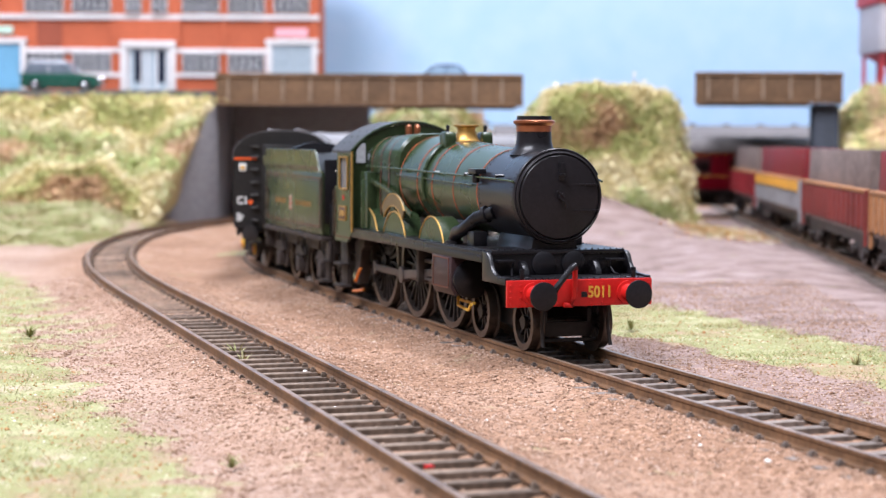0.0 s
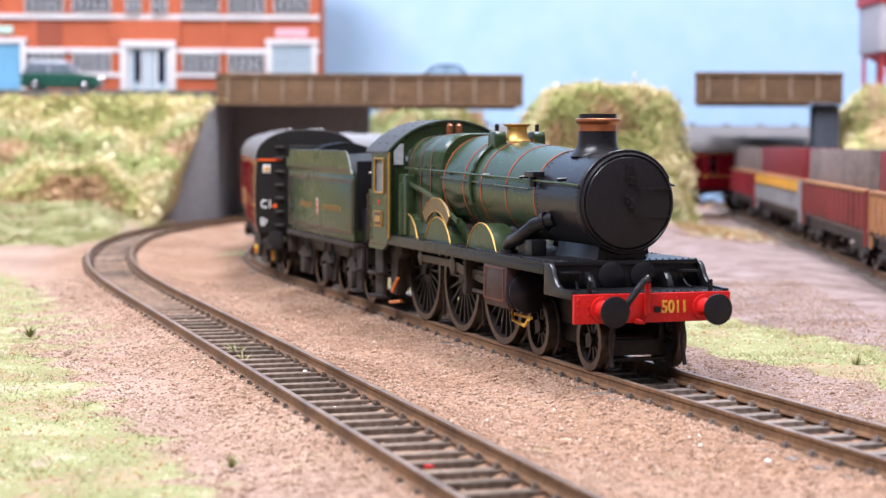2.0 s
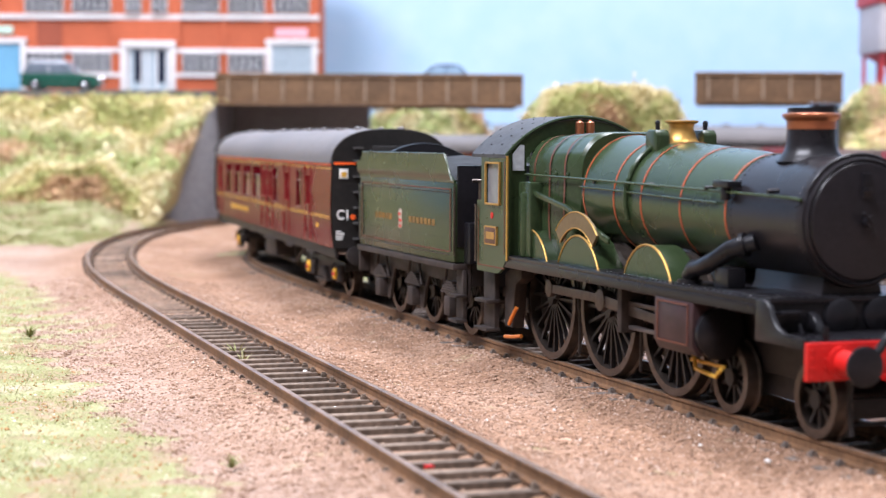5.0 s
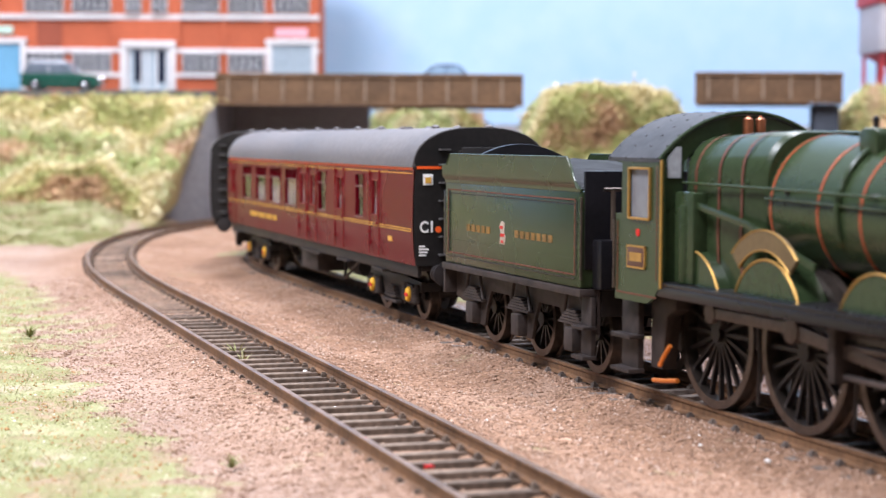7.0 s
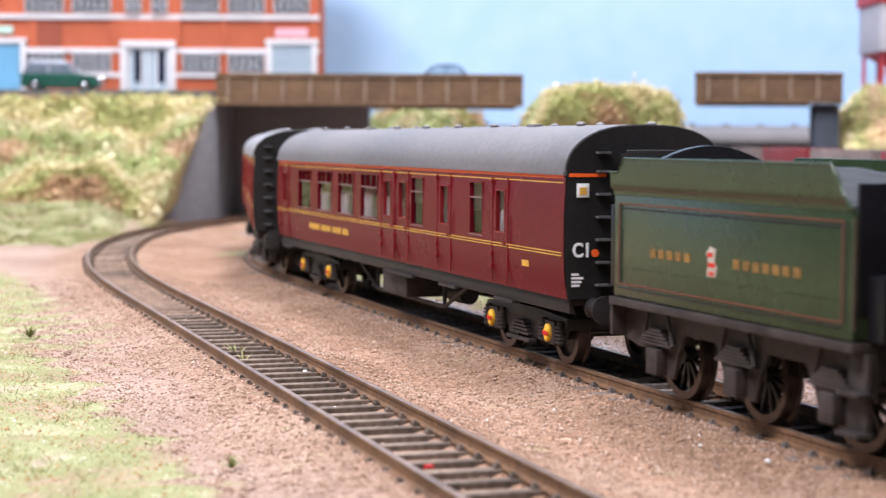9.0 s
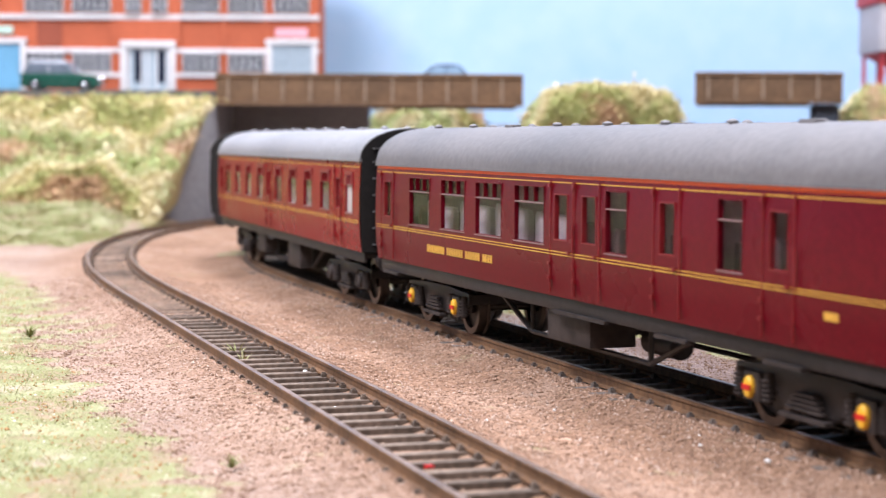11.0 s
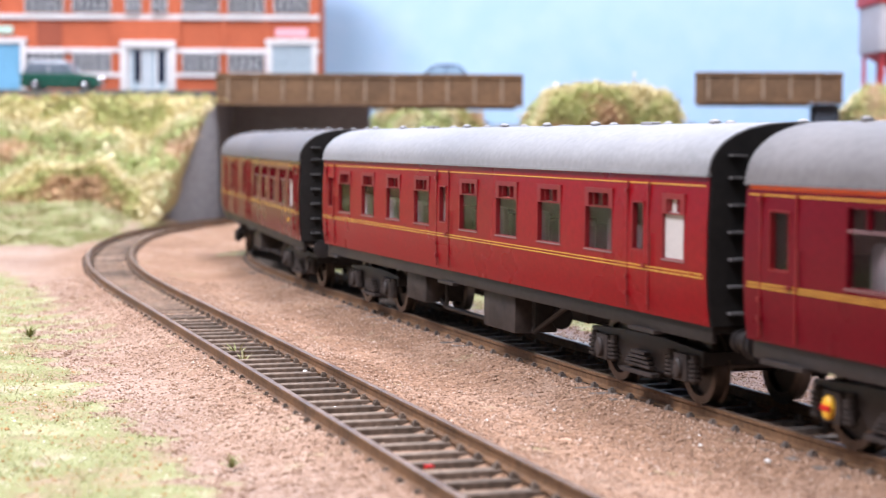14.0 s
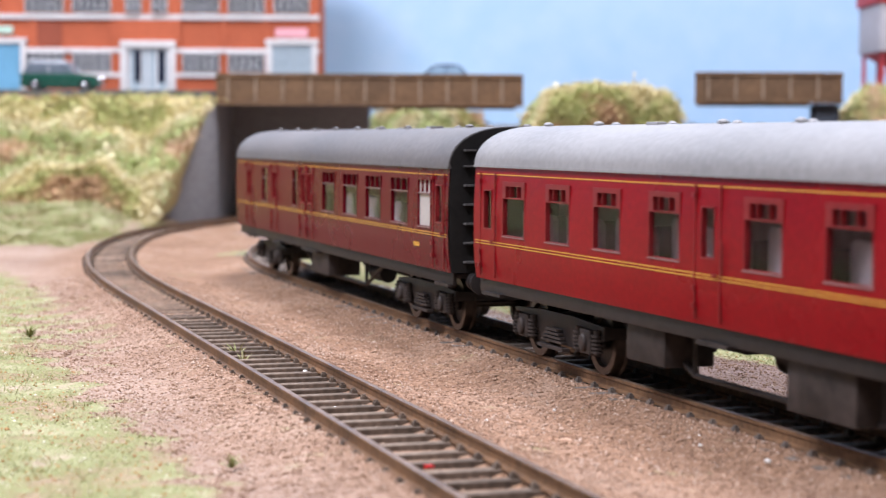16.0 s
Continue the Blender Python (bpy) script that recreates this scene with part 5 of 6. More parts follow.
def coach(name, label, length, zb, zg, paint, roofpaint, windows, doors, orange, interior, boxes):
    """windows: (x0, x1, z0, z1, kind); doors: (x0, x1) outlines."""
    top = tagged(new(name), label, "railway coach", group="coaches of the train")
    zt = 51.0
    plain_frames = paint is MAROON
    # sides, pierced by the windows
    for s in (-1, 1):
        xs = sorted({0.0, -length} | {w[0] for w in windows} | {w[1] for w in windows})
        zs = sorted({zb, 20.0, 25.0, 33.0, zg} | {w[2] for w in windows} | {w[3] for w in windows})
        g = G()
        idx = {}
        for x in xs:
            for z in zs:
                idx[x, z] = len(g.v)
                g.v.append((x, s * side_y(z), z))
        for a, b in zip(xs, xs[1:]):
            for c, d in zip(zs, zs[1:]):
                mx, mz = (a + b) / 2, (c + d) / 2
                if not any(w[0] < mx < w[1] and w[2] < mz < w[3] for w in windows):
                    q = (idx[a, c], idx[b, c], idx[b, d], idx[a, d])
                    g.face(*(q if s < 0 else q[::-1]))
        n = len(g.v)
        g.v += [(x, y - s * 0.9, z) for x, y, z in g.v]
        for f in list(g.f):
            g.face(*[i + n for i in f][::-1])
        me = mesh_of("body_side", g, paint, smooth=50)
        part("body_side", me, None, top)
        for x0, x1, z0, z1, kind in windows:
            y = side_y((z0 + z1) / 2)
            e = 0.3
            g = G()
            lo, hi = sorted((s * (y - 1.0), s * (y + 0.08)))
            for (a, b, c, d) in ((x0, x0 + e, z0, z1), (x1 - e, x1, z0, z1), (x0 + e, x1 - e, z0, z0 + e), (x0 + e, x1 - e, z1 - e, z1)):
                g.box(a, b, lo, hi, c, d)
            if kind in ("vent", "frost"):
                t = z0 + (z1 - z0) * 0.70
                for k in (1, 2):
                    c = x0 + (x1 - x0) * k / 3
                    g.box(c - 0.12, c + 0.12, lo, hi - 0.1 if s > 0 else hi, t + 0.3, z1 - e)
                if not plain_frames:
                    g.box(x0 + e, x0 + 1.9, lo, hi, t + 0.1, z1 - e)
                    g.box(x1 - 1.9, x1 - e, lo, hi, t + 0.1, z1 - e)
                    g.box(x0 + 1.9, x1 - 1.9, lo, hi, z1 - 1.0, z1 - e)
            w = part("window", g, DOORRED if kind == "door" or not plain_frames else paint, top, smooth=0)
            if kind != "door":
                t = z0 + (z1 - z0) * 0.70
                part("transom", G().box(x0 + e, x1 - e, lo, hi, t - 0.12, t + 0.12), PALESILL if plain_frames else DOORRED, w, smooth=0)
                part("sill", G().box(x0 - 0.1, x1 + 0.1, *sorted((s * (y - 0.2), s * (y + 0.22))), z0 - 0.12, z0 + 0.14), PALESILL, w, smooth=0)
            lo, hi = sorted((s * (y - 0.7), s * (y - 0.5)))
            pane = part("pane", G().box(x0 + e, x1 - e, lo, hi, z0 + e, z1 - e), FROST if kind == "frost" else PANE, w, smooth=0)
            pane.visible_shadow = kind == "frost"
        for x0, x1 in doors:
            g = G()
            for x in (x0, x1):
                lo, hi = sorted((s * (side_y(26) - 0.2), s * (side_y(26) + 0.12)))
                g.box(x - 0.16, x + 0.16, lo, hi, zb + 0.8, zg - 1.6)
            d = part("door", g, DOORRED, top, smooth=0)
            part("door_handle", G().box(x1 - 2.2, x1 - 0.9, *sorted((s * 18.1, s * 18.7)), 24.8, 25.3).rod((x1 + 1, s * 18.6, 25), (x1 + 1, s * 18.6, 31), 0.2, 6), DOORRED, d, smooth=0)
            for z in (19, 22, 38):
                part("hinge", G().box(x0 - 0.6, x0 + 0.3, *sorted((s * 17.6, s * 18.6)), z, z + 0.8), DOORRED, d, smooth=0)
        # straw lining: a double line at the waist, one under the eaves
        for z, h, m in ((24.85, 0.2, YELLOW), (24.25, 0.2, YELLOW), (zg - 2.0, 0.22, YELLOW)) + (((zg - 1.05, 0.68, ORANGE),) if orange else ()):
            y = side_y(z)
            for a, b in ((-length + 1.2, -1.2),):
                part("lining", G().box(a, b, *sorted((s * (y - 0.1), s * (y + 0.09))), z, z + h), m, top, smooth=0)
    # roof with rainstrips and ventilators
    prof = []
    for i in range(25):
        a = math.pi * i / 24
        c, q = math.cos(a), math.sin(a)
        prof.append((math.copysign(abs(c) ** 0.78, c) * 18.15, zg - 0.25 + (zt - zg + 0.25) * q ** 0.92))
    r = part("roof", G().prism(prof, "x", -length, 0.0), roofpaint, top, smooth=40)
    for s in (-1, 1):
        part("rainstrip", G().box(-length, 0, *sorted((s * 17.4, s * 18.35)), zg - 0.35, zg + 0.15), roofpaint, r)
    k = 0
    vent = mesh_of("ventilator", G().lathe([(-0.8, 0.7), (0.1, 0.7), (0.15, 1.15), (0.5, 1.15), (0.9, 0.5), (0.95, 0.05)], (0, 0, 0), (0, 0, 1), 12), roofpaint, 40)
    tank = mesh_of("roof_tank_filler", G().box(-2.6, 2.6, -1.1, 1.1, -0.8, 0.6), roofpaint, 0, 0.3)
    x = -9.0
    while x > -length + 6:
        part("ventilator", vent if k % 5 != 3 else tank, None, r, at=P(x, -5.2 if k % 2 else 5.2, 50.75, 0, 0, 0))
        x -= 13.5
        k += 1
    # ends: plate, gangway, steps, handrail
    for e, x in ((1, 0.0), (-1, -length)):
        outline = [(-17.3, zb)] + [(-side_y(z) + 0.3, z) for z in (20, 25, 33, zg)] + [(u * 0.99, w - 0.25) for u, w in prof[::-1]][1:-1] + [(side_y(z) - 0.3, z) for z in (zg, 33, 25, 20)] + [(17.3, zb)]
        end = part("end_plate", G().prism(outline, "x", *sorted((x + e * 0.35, x - e * 1.0))), ENDS, top, smooth=20)
        part("gangway", G().box(*sorted((x + e * 0.3, x + e * 4.6)), -6.2, 6.2, 16, 45).box(*sorted((x + e * 4.6, x + e * 5.2)), -6.8, 6.8, 15.4, 45.8), ENDS, end, bevel=0.4)
        for z in (18.2, 22.8, 27.4, 32.0, 36.6, 41.2, 45.0):
            near = 8.6 if orange and e > 0 else 11.6
            for s in (-1, 1):
                part("end_step", G().box(*sorted((x + e * 0.3, x + e * 1.8)), *sorted((s * near, s * (near + 2.8))), z, z + 0.45), STEPS, end, smooth=0)
        for s in (-1, 1):
            prof_b = [(0.2, 2.2), (0.8, 2.2), (1.0, 1.7), (4.2, 1.5), (4.3, 0.9), (5.2, 0.9), (5.3, 2.9), (5.8, 2.9), (6.0, 1.0)]
            part("buffer", G().lathe([(q * e, w) for q, w in prof_b], (x, s * 11.4, 13.7), (1, 0, 0), 20), FRAME, top)
    # underframe
    for s in (-1, 1):
        part("solebar", G().box(-length + 0.6, -0.6, *sorted((s * 15.6, s * 16.6)), zb - 3.0, zb - 0.1), FRAME, top, bevel=0.15)
    part("underframe", G().box(-length + 0.6, -0.6, -15.5, 15.5, zb - 1.4, zb - 0.2), FRAME, top, bevel=0.15)
    for x0, x1, z0 in boxes:
        part("battery_box", G().box(x0, x1, -15.2, -5, z0, zb - 2.6), DUSTY, top, bevel=0.25)
        part("battery_box", G().box(x0 - 3, x1 - 6, 5, 15.2, z0 + 1, zb - 2.6), DUSTY, top, bevel=0.25)
    for s in (-1, 1):
        c = -length / 2
        part("truss", G().tube([(c + 52, s * 11, zb - 2.4), (c + 30, s * 11, 5.2), (c - 30, s * 11, 5.2), (c - 52, s * 11, zb - 2.4)], 0.6, 6).rod((c + 30, s * 11, 5), (c + 30, s * 11, zb - 2), 0.6, 6).rod((c - 30, s * 11, 5), (c - 30, s * 11, zb - 2), 0.6, 6), FRAME, top)
        for x0, x1 in doors:
            part("footboard", G().box(x0 - 1, x1 + 1, *sorted((s * 15.4, s * 17.4)), zb - 3.6, zb - 2.9), DUSTY, top, smooth=0)
    part("brake_cylinder", G().rod((-length / 2 - 26, 6, 8.5), (-length / 2 - 14, 6, 8.5), 3.2, 16), FRAME, top)
    part("vacuum_reservoir", G().rod((-length / 2 + 16, -4, 8), (-length / 2 + 29, -4, 8), 2.6, 16), FRAME, top)
    for x in (-36, 36 - length):
        bogie(top, name, x, orange)
    # interior
    part("floor", G().box(-length + 2, -2, -16.6, 16.6, zb + 0.4, zb + 1.2), CREAM, top)
    part("ceiling_panel", G().box(-length + 2, -2, -16.4, 16.4, zg + 0.6, zg + 1.0), CREAM, top)
    part("corridor_wall", G().box(-length + 6, -6, *((0.6, 1.4) if interior == "open" else (-3.2, -2.4)), zb + 1.3, zg + 0.5), CREAM, top)
    # added pale blocks behind the panes imitate the brightness of their lower halves
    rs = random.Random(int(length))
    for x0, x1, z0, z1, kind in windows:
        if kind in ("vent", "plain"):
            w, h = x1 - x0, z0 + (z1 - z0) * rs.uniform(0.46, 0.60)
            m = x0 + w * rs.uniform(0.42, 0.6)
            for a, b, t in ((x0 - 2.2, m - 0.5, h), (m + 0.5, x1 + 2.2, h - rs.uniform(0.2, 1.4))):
                part("seat_back", G().prism([(a, zb + 1.3), (a, t - 1.2), (a + 1.0, t), (b - 1.0, t - 0.4), (b, t - 1.4), (b, zb + 1.3)], "y", -12.4, -11.0), PANEBACKING, top, bevel=0.3)
    seat = mesh_of("seat", G().box(-1.0, 1.0, -5.4, 5.4, 0, 13.5).box(-4.6, 4.6, -5.4, 5.4, 0, 5.6), SEAT, 0, 0.5)
    for x in np.arange(-length + 20, -18, 24.5):
        for y in (-6.6, 9.2):
            part("seat", seat, None, top, at=P(x, y, zb + 1.25))
    return top


def bogie(vehicle, name, x, bright):
    g = G()
    for s in (-1, 1):
        pts = [(-24, 7.6), (-24, 10.4), (-9, 11.2), (9, 11.2), (24, 10.4), (24, 7.6), (12, 8.0), (8, 4.6), (-8, 4.6), (-12, 8.0)]
        g.prism(pts, "y", s * 11.6, s * 12.6)
    g.box(-4, 4, -12, 12, 5, 11).box(-24, -22.5, -12, 12, 7.8, 10.2).box(22.5, 24, -12, 12, 7.8, 10.2)
    b = part("bogie", g, FRAME, vehicle, "black four-wheeled bogie", at=P(x, 0, 0), bevel=0.15)
    BOGIES.append((b, name, x))
    for s in (-1, 1):
        for c in (-17, 17):
            part("axle_guard", G().box(c - 2.6, c + 2.6, *sorted((s * 12.4, s * 13.7)), 4.4, 9.4), DUSTY, b, bevel=0.2)
            for o in (-4.6, 4.6):
                g = G().rod((c + o, s * 13.0, 4.4), (c + o, s * 13.0, 9.6), 0.8, 8)
                for i in range(5):
                    g.lathe([(0, 1.25), (0.45, 1.25)], (c + o, s * 13.0, 5.0 + i * 0.8), (0, 0, 1), 10)
                part("coil_spring", g, DUSTY, b, smooth=30)
        g = G()
        for i in range(4):
            g.box(-5.5 + i * 0.8, 5.5 - i * 0.8, *sorted((s * 12.8, s * 14.0)), 5.0 + i * 0.8, 5.5 + i * 0.8)
        part("leaf_spring", g, DUSTY, b, smooth=0)
        part("spring_plank", G().box(-7, 7, *sorted((s * 12.6, s * 14.4)), 3.6, 4.3), DUSTY, b, smooth=0)
    for s in (-1, 1):
        for c in (-17, 17):
            ab = G()
            ab.slot = 0
            ab.lathe([(0, 1.8), (0.8, 1.8), (1.1, 1.5), (1.2, 0.05)], (c, s * 13.5, 6.8), (0, s, 0), 18)
            if bright:
                ab.slot = 1
                ab.box(c - 1.75, c + 1.75, *sorted((s * 14.5, s * 14.75)), 6.35, 7.2)
            ab.v = [(c + (u - c) * 0.72, v, 6.8 + (w - 6.8) * 1.08) for u, v, w in ab.v]
            part("axle_box", ab, [AXLEYELLOW, RED] if bright else [DUSTY], b, "yellow axle box cover with a red band" if bright else "")
    axle(WHEEL_PLAIN, b, 17, 6.6, 6.6)
    axle(WHEEL_PLAIN, b, -17, 6.6, 6.6)


AXLEYELLOW = mat("axle_box_yellow", (0.80, 0.42, 0.03), 0.45, 0, 0.1)
W, Dz = (26.0, 38.2), (27.2, 36.8)
c1_windows = [(-223.8, -207.5, *W, "vent"), (-199, -182, *W, "vent"), (-174.8, -158, *W, "vent"), (-150.2, -133.2, *W, "vent"), (-127.8, -121, *Dz, "door"), (-113.8, -107, *Dz, "door"),
              (-102.7, -92.7, *W, "plain"), (-79.3, -73.0, *Dz, "door"), (-57.4, -48.4, *W, "plain"), (-40, -34, *Dz, "door"), (-245.5, -239.5, *Dz, "door")]
coach_a = coach("brake_coach", "dark maroon brake coach with orange cant line and grey roof", 253.2, 15.6, 41.0, MAROON, ROOF, c1_windows,
                [(-129.8, -118.2), (-117.4, -105.4), (-81.5, -71.2), (-42, -32.2), (-248, -237.4)], True, "compartment", [(-138, -116, 6.0)])
V2 = (26.5, 38.6)
c2_windows = [(-245, -240, 27.6, 36.6, "door"), (-233.4, -220.6, *V2, "vent"), (-209.2, -196.8, *V2, "vent"), (-185.4, -173.0, *V2, "vent"), (-161.2, -148.8, *V2, "vent"), (-141, -136, 27.6, 36.6, "door"),
              (-126.2, -113.8, *V2, "vent"), (-101.6, -88.6, *V2, "vent"), (-76.8, -64.0, *V2, "vent"), (-51.8, -38.6, *V2, "vent"), (-29.8, -24.8, 27.6, 36.6, "door"), (-17.2, -8.3, 26.6, 38.4, "frost")]
coach_b = coach("open_coach", "bright maroon open coach with pale grey roof and straw lining", 251.3, 16.2, 41.9, CRIMSON, ROOFLIGHT, c2_windows,
                [(-247, -238), (-143, -134), (-31.8, -22.8)], False, "open", [(-117, -97, 4.8), (-176, -160, 6.2)])
V3 = (26.0, 38.0)
c3_windows = [(-237, -231.8, 27.4, 36.8, "door"), (-212, -203, *V3, "plain"), (-195, -189.6, 27.4, 36.8, "door"), (-165, -157.5, *V3, "plain"), (-152.4, -147.4, 27.4, 36.8, "door"), (-143.6, -138.8, 27.4, 36.8, "door"),
              (-124.4, -109.2, *V3, "vent"), (-99.4, -83.2, *V3, "vent"), (-74.4, -58.6, *V3, "vent"), (-49, -33.2, *V3, "vent"), (-24.8, -14.0, *V3, "frost"), (-10, -4.8, 27.4, 36.8, "door")]
coach_c = coach("brake_coach", "maroon brake coach with grey roof at the rear of the train", 257.6, 15.8, 41.1, MAROON, ROOF, c3_windows,
                [(-239, -230), (-197, -187.6), (-154.4, -145.8), (-145.2, -136.6), (-12, -3.2)], False, "compartment", [(-150, -128, 5.6)])

# transfers on the first coach: end code, plates and side lettering as bars
for s in (-1,):
    letters("end_code", "C1", 4.0, WHITE, coach_a, P(0.5, -14.4, 25.4, 90, 0, 90), 0.1, "white end code")
    part("red_spot", G().lathe([(0, 0.8), (0.25, 0.8)], (0.4, -11.5, 24.9), (1, 0, 0), 16), ORANGE, coach_a)
    pl = part("end_notice", G().box(0.4, 0.75, -15.6, -13.0, 36.2, 39.0), WHITE, coach_a, "white notice with yellow square", bevel=0.08)
    part("notice_square", G().box(0.75, 0.85, -15.1, -13.5, 36.7, 38.2), YELLOW, pl)
    part("end_orange_line", G().box(0.38, 0.6, -17.2, -9.2, 40.3, 41.0), ORANGE, coach_a)
    g = G()
    for i, w in enumerate((1.6, 2.6, 2.2, 1.8)):
        g.box(0.4, 0.55, -16.6, -16.6 + w, 20.4 - i * 0.75, 20.85 - i * 0.75)
    tagged(part("end_marking", g, WHITE, coach_a, smooth=0), kind="stuff")
g = G()
x = -209.5
for n in (8, 7, 6, 4):
    for i in range(n):
        g.box(x, x + 1.15, -18.12, -18.0, 19.95, 21.75)
        x += 1.66
    x += 1.5
tagged(part("side_lettering", g, GOLD, coach_a, "gold lettering on the coach side", smooth=0), kind="stuff")
tagged(part("running_number", G().box(-23.4, -22.3, -18.12, -18.0, 20.9, 22.2).box(-22, -20.9, -18.12, -18.0, 20.9, 22.2).box(-20.6, -19.6, -18.12, -18.0, 20.9, 22.2), GOLD, coach_a, smooth=0), kind="stuff")
tagged(part("running_number", G().box(-28.4, -27.0, -18.12, -18.0, 20.9, 22.0).box(-26.6, -25.4, -18.12, -18.0, 20.9, 22.0).box(-25, -23.8, -18.12, -18.0, 20.9, 22.0), GOLD, coach_c, smooth=0), kind="stuff")


# ---- ballast wagons on the siding ----
WAGONRED = mat("wagon_red", (0.21, 0.013, 0.017), 0.6, 0, 0.15, 500, 0.15, 40)
WAGONDARK = mat("wagon_brown_red", (0.21, 0.037, 0.03), 0.65, 0, 0.15, 500, 0.15, 40)
WAGONGREY = mat("wagon_grey", (0.27, 0.26, 0.265), 0.65, 0, 0.12, 500, 0.15, 40)
WAGONYEL = mat("wagon_yellow", (0.75, 0.36, 0.04), 0.6, 0, 0.1, 500, 0.1, 40)
WAGONIN = mat("wagon_inside", (0.21, 0.155, 0.135), 0.85, 0, 0.2, 400, 0.3, 40)
EDGE = mat("wagon_edge_tan", (0.42, 0.19, 0.08), 0.7, 0, 0.15, 500, 0.1, 40)


def wagon(label, s0, length, paint, stripe, edge, upper):
    (x, y), th = on(SIDING, s0)
    top = tagged(new("ballast_wagon"), label, "wagon", group="wagons on the siding")
    top.matrix_basis = P(x, y, 0, 0, 0, 90 - math.degrees(th))
    L = length
    for s in (-1, 1):
        g = G().box(0, L, *sorted((s * 14.6, s * 16.0)), 16.0, 29.0)
        side = part("side", g, [paint], top, bevel=0.2)
        n = int(L / 12)
        for i in range(n + 1):
            a = 1 + (L - 2) * i / n
            part("stanchion", G().box(a - 0.6, a + 0.6, *sorted((s * 15.95, s * 16.9)), 15.4, 28.6), paint, side, smooth=0)
        part("top_edge", G().box(0, L, *sorted((s * 14.2, s * 16.6)), 29.05, 30.4), edge, side, bevel=0.2)
        part("inner_lining", G().box(1.2, L - 1.2, *sorted((s * 14.1, s * 14.55)), 15, 29), WAGONIN, side)
        if stripe:
            part("stripe", G().box(0.5, L - 0.5, *sorted((s * 16.0, s * 17.05)), 24.4, 28.9), WAGONYEL, side)
        part("solebar", G().box(0, L, *sorted((s * 11, s * 13)), 9.5, 13.4), FRAME, top)
    for e, a in ((0, 0.0), (1, L)):
        c = a + (4 if a == 0 else -4)
        part("end", G().box(c - 0.8, c + 0.8, -13.4, 13.4, 13.5, 44.4), upper, top, bevel=0.3)
        for s in (-1, 1):
            part("end_ladder", G().box(a - 0.6, a + 0.6, *sorted((s * 15.2, s * 16.4)), 9.5, 30), paint, top, smooth=0)
        for yy in (-9, 0, 9):
            part("end_post", G().box(c - 1.7, c + 1.7, yy - 0.8, yy + 0.8, 12.0, 40.0), upper, top, smooth=0)
    for s in (-1, 1):
        part("hopper_side", G().prism([(s * 13.2, 44.4), (s * 14.0, 30.0), (s * 13.2, 30.0), (s * 12.4, 44.4)], "x", 4, L - 4), upper, top, bevel=0.15)
    part("floor", G().box(0.5, L - 0.5, -14.6, 14.6, 13.5, 16.0), WAGONIN, top)
    for c in (26, L - 26):
        b = part("bogie", G().box(c - 4, c + 4, -11.5, 11.5, 5, 9.4), FRAME, top, bevel=0.2)
        for s in (-1, 1):
            part("bogie_frame", G().prism([(c - 20, 8), (c - 18, 10), (c + 18, 10), (c + 20, 8), (c + 10, 7), (c + 6, 3.6), (c - 6, 3.6), (c - 10, 7)], "y", s * 11.6, s * 12.8), FRAME, b, bevel=0.2)
            for o in (-13, 13):
                part("axle_box", G().lathe([(0, 2.2), (2.0, 2.0)], (c + o, s * 12.6, 6.4), (0, s, 0), 14), DUSTY, b)
        for o in (-13, 13):
            part("wheelset", WHEEL_PLAIN, None, b, at=P(c + o, 0, 6.6))
    for e, a in ((-1, 0.0), (1, L)):
        for s in (-1, 1):
            part("buffer", G().lathe([(0, 2.0), (e * 4, 1.4), (e * 4.1, 2.6), (e * 4.8, 2.6)], (a, s * 11.4, 13.0), (1, 0, 0), 16), FRAME, top)
    return top


wagon("tan-edged ballast wagon with red hopper on the siding", 150, 184, EDGE, False, EDGE, WAGONRED)
wagon("brown-red ballast wagon with grey-brown hopper", 346, 176, WAGONDARK, False, EDGE, WAGONIN)
wagon("grey ballast wagon with yellow stripe and red hopper", 534, 196, WAGONGREY, True, EDGE, WAGONRED)
wagon("dark red ballast wagon under the short bridge", 742, 190, WAGONRED, False, EDGE, WAGONIN)


# the coach standing far back beyond the short bridge
far = tagged(new("standing_coach"), "dark coach with grey roof standing behind the bridges", "railway coach")
part("body_side", G().box(42, 420, 1440, 1476, 12, 48), ENDS, far, bevel=0.8)
prof = [(1458 + 18.6 * math.cos(math.pi * i / 16), 47.6 + 13.5 * math.sin(math.pi * i / 16)) for i in range(17)]
part("roof", G().prism(prof, "x", 41, 421), ROOF, far)
for i in range(14):
    part("ventilator", G().box(34 + i * 28, 39 + i * 28, 1455, 1459, 60.6, 62.6), ROOF, far, bevel=0.3)
part("bogie", G().box(30, 80, 1446, 1470, -4.6, 12), FRAME, far)
part("bogie", G().box(350, 400, 1446, 1470, -4.6, 12), FRAME, far)

# ---- cars on the road ----
CARGREEN = mat("dark_green_car_paint", (0.012, 0.075, 0.05), 0.25, 0, 0.1, 500, 0.02, 30, coat=0.5)
CARBLUE = mat("blue_grey_car_paint", (0.03, 0.05, 0.10), 0.5, 0, 0.1, 500, 0.02, 30, spec=0.15)
CARROOF = mat("pale_car_roof", (0.33, 0.34, 0.38), 0.3, 0, 0.06, 500, 0.0, 30)
CARGLASS = mat("car_glass", (0.22, 0.32, 0.42), 0.2, 0, 0.1, 300, 0, 30)
DARKGLASS = mat("dark_car_glass", (0.12, 0.14, 0.17), 0.12, 0, 0.1, 300, 0, 30)
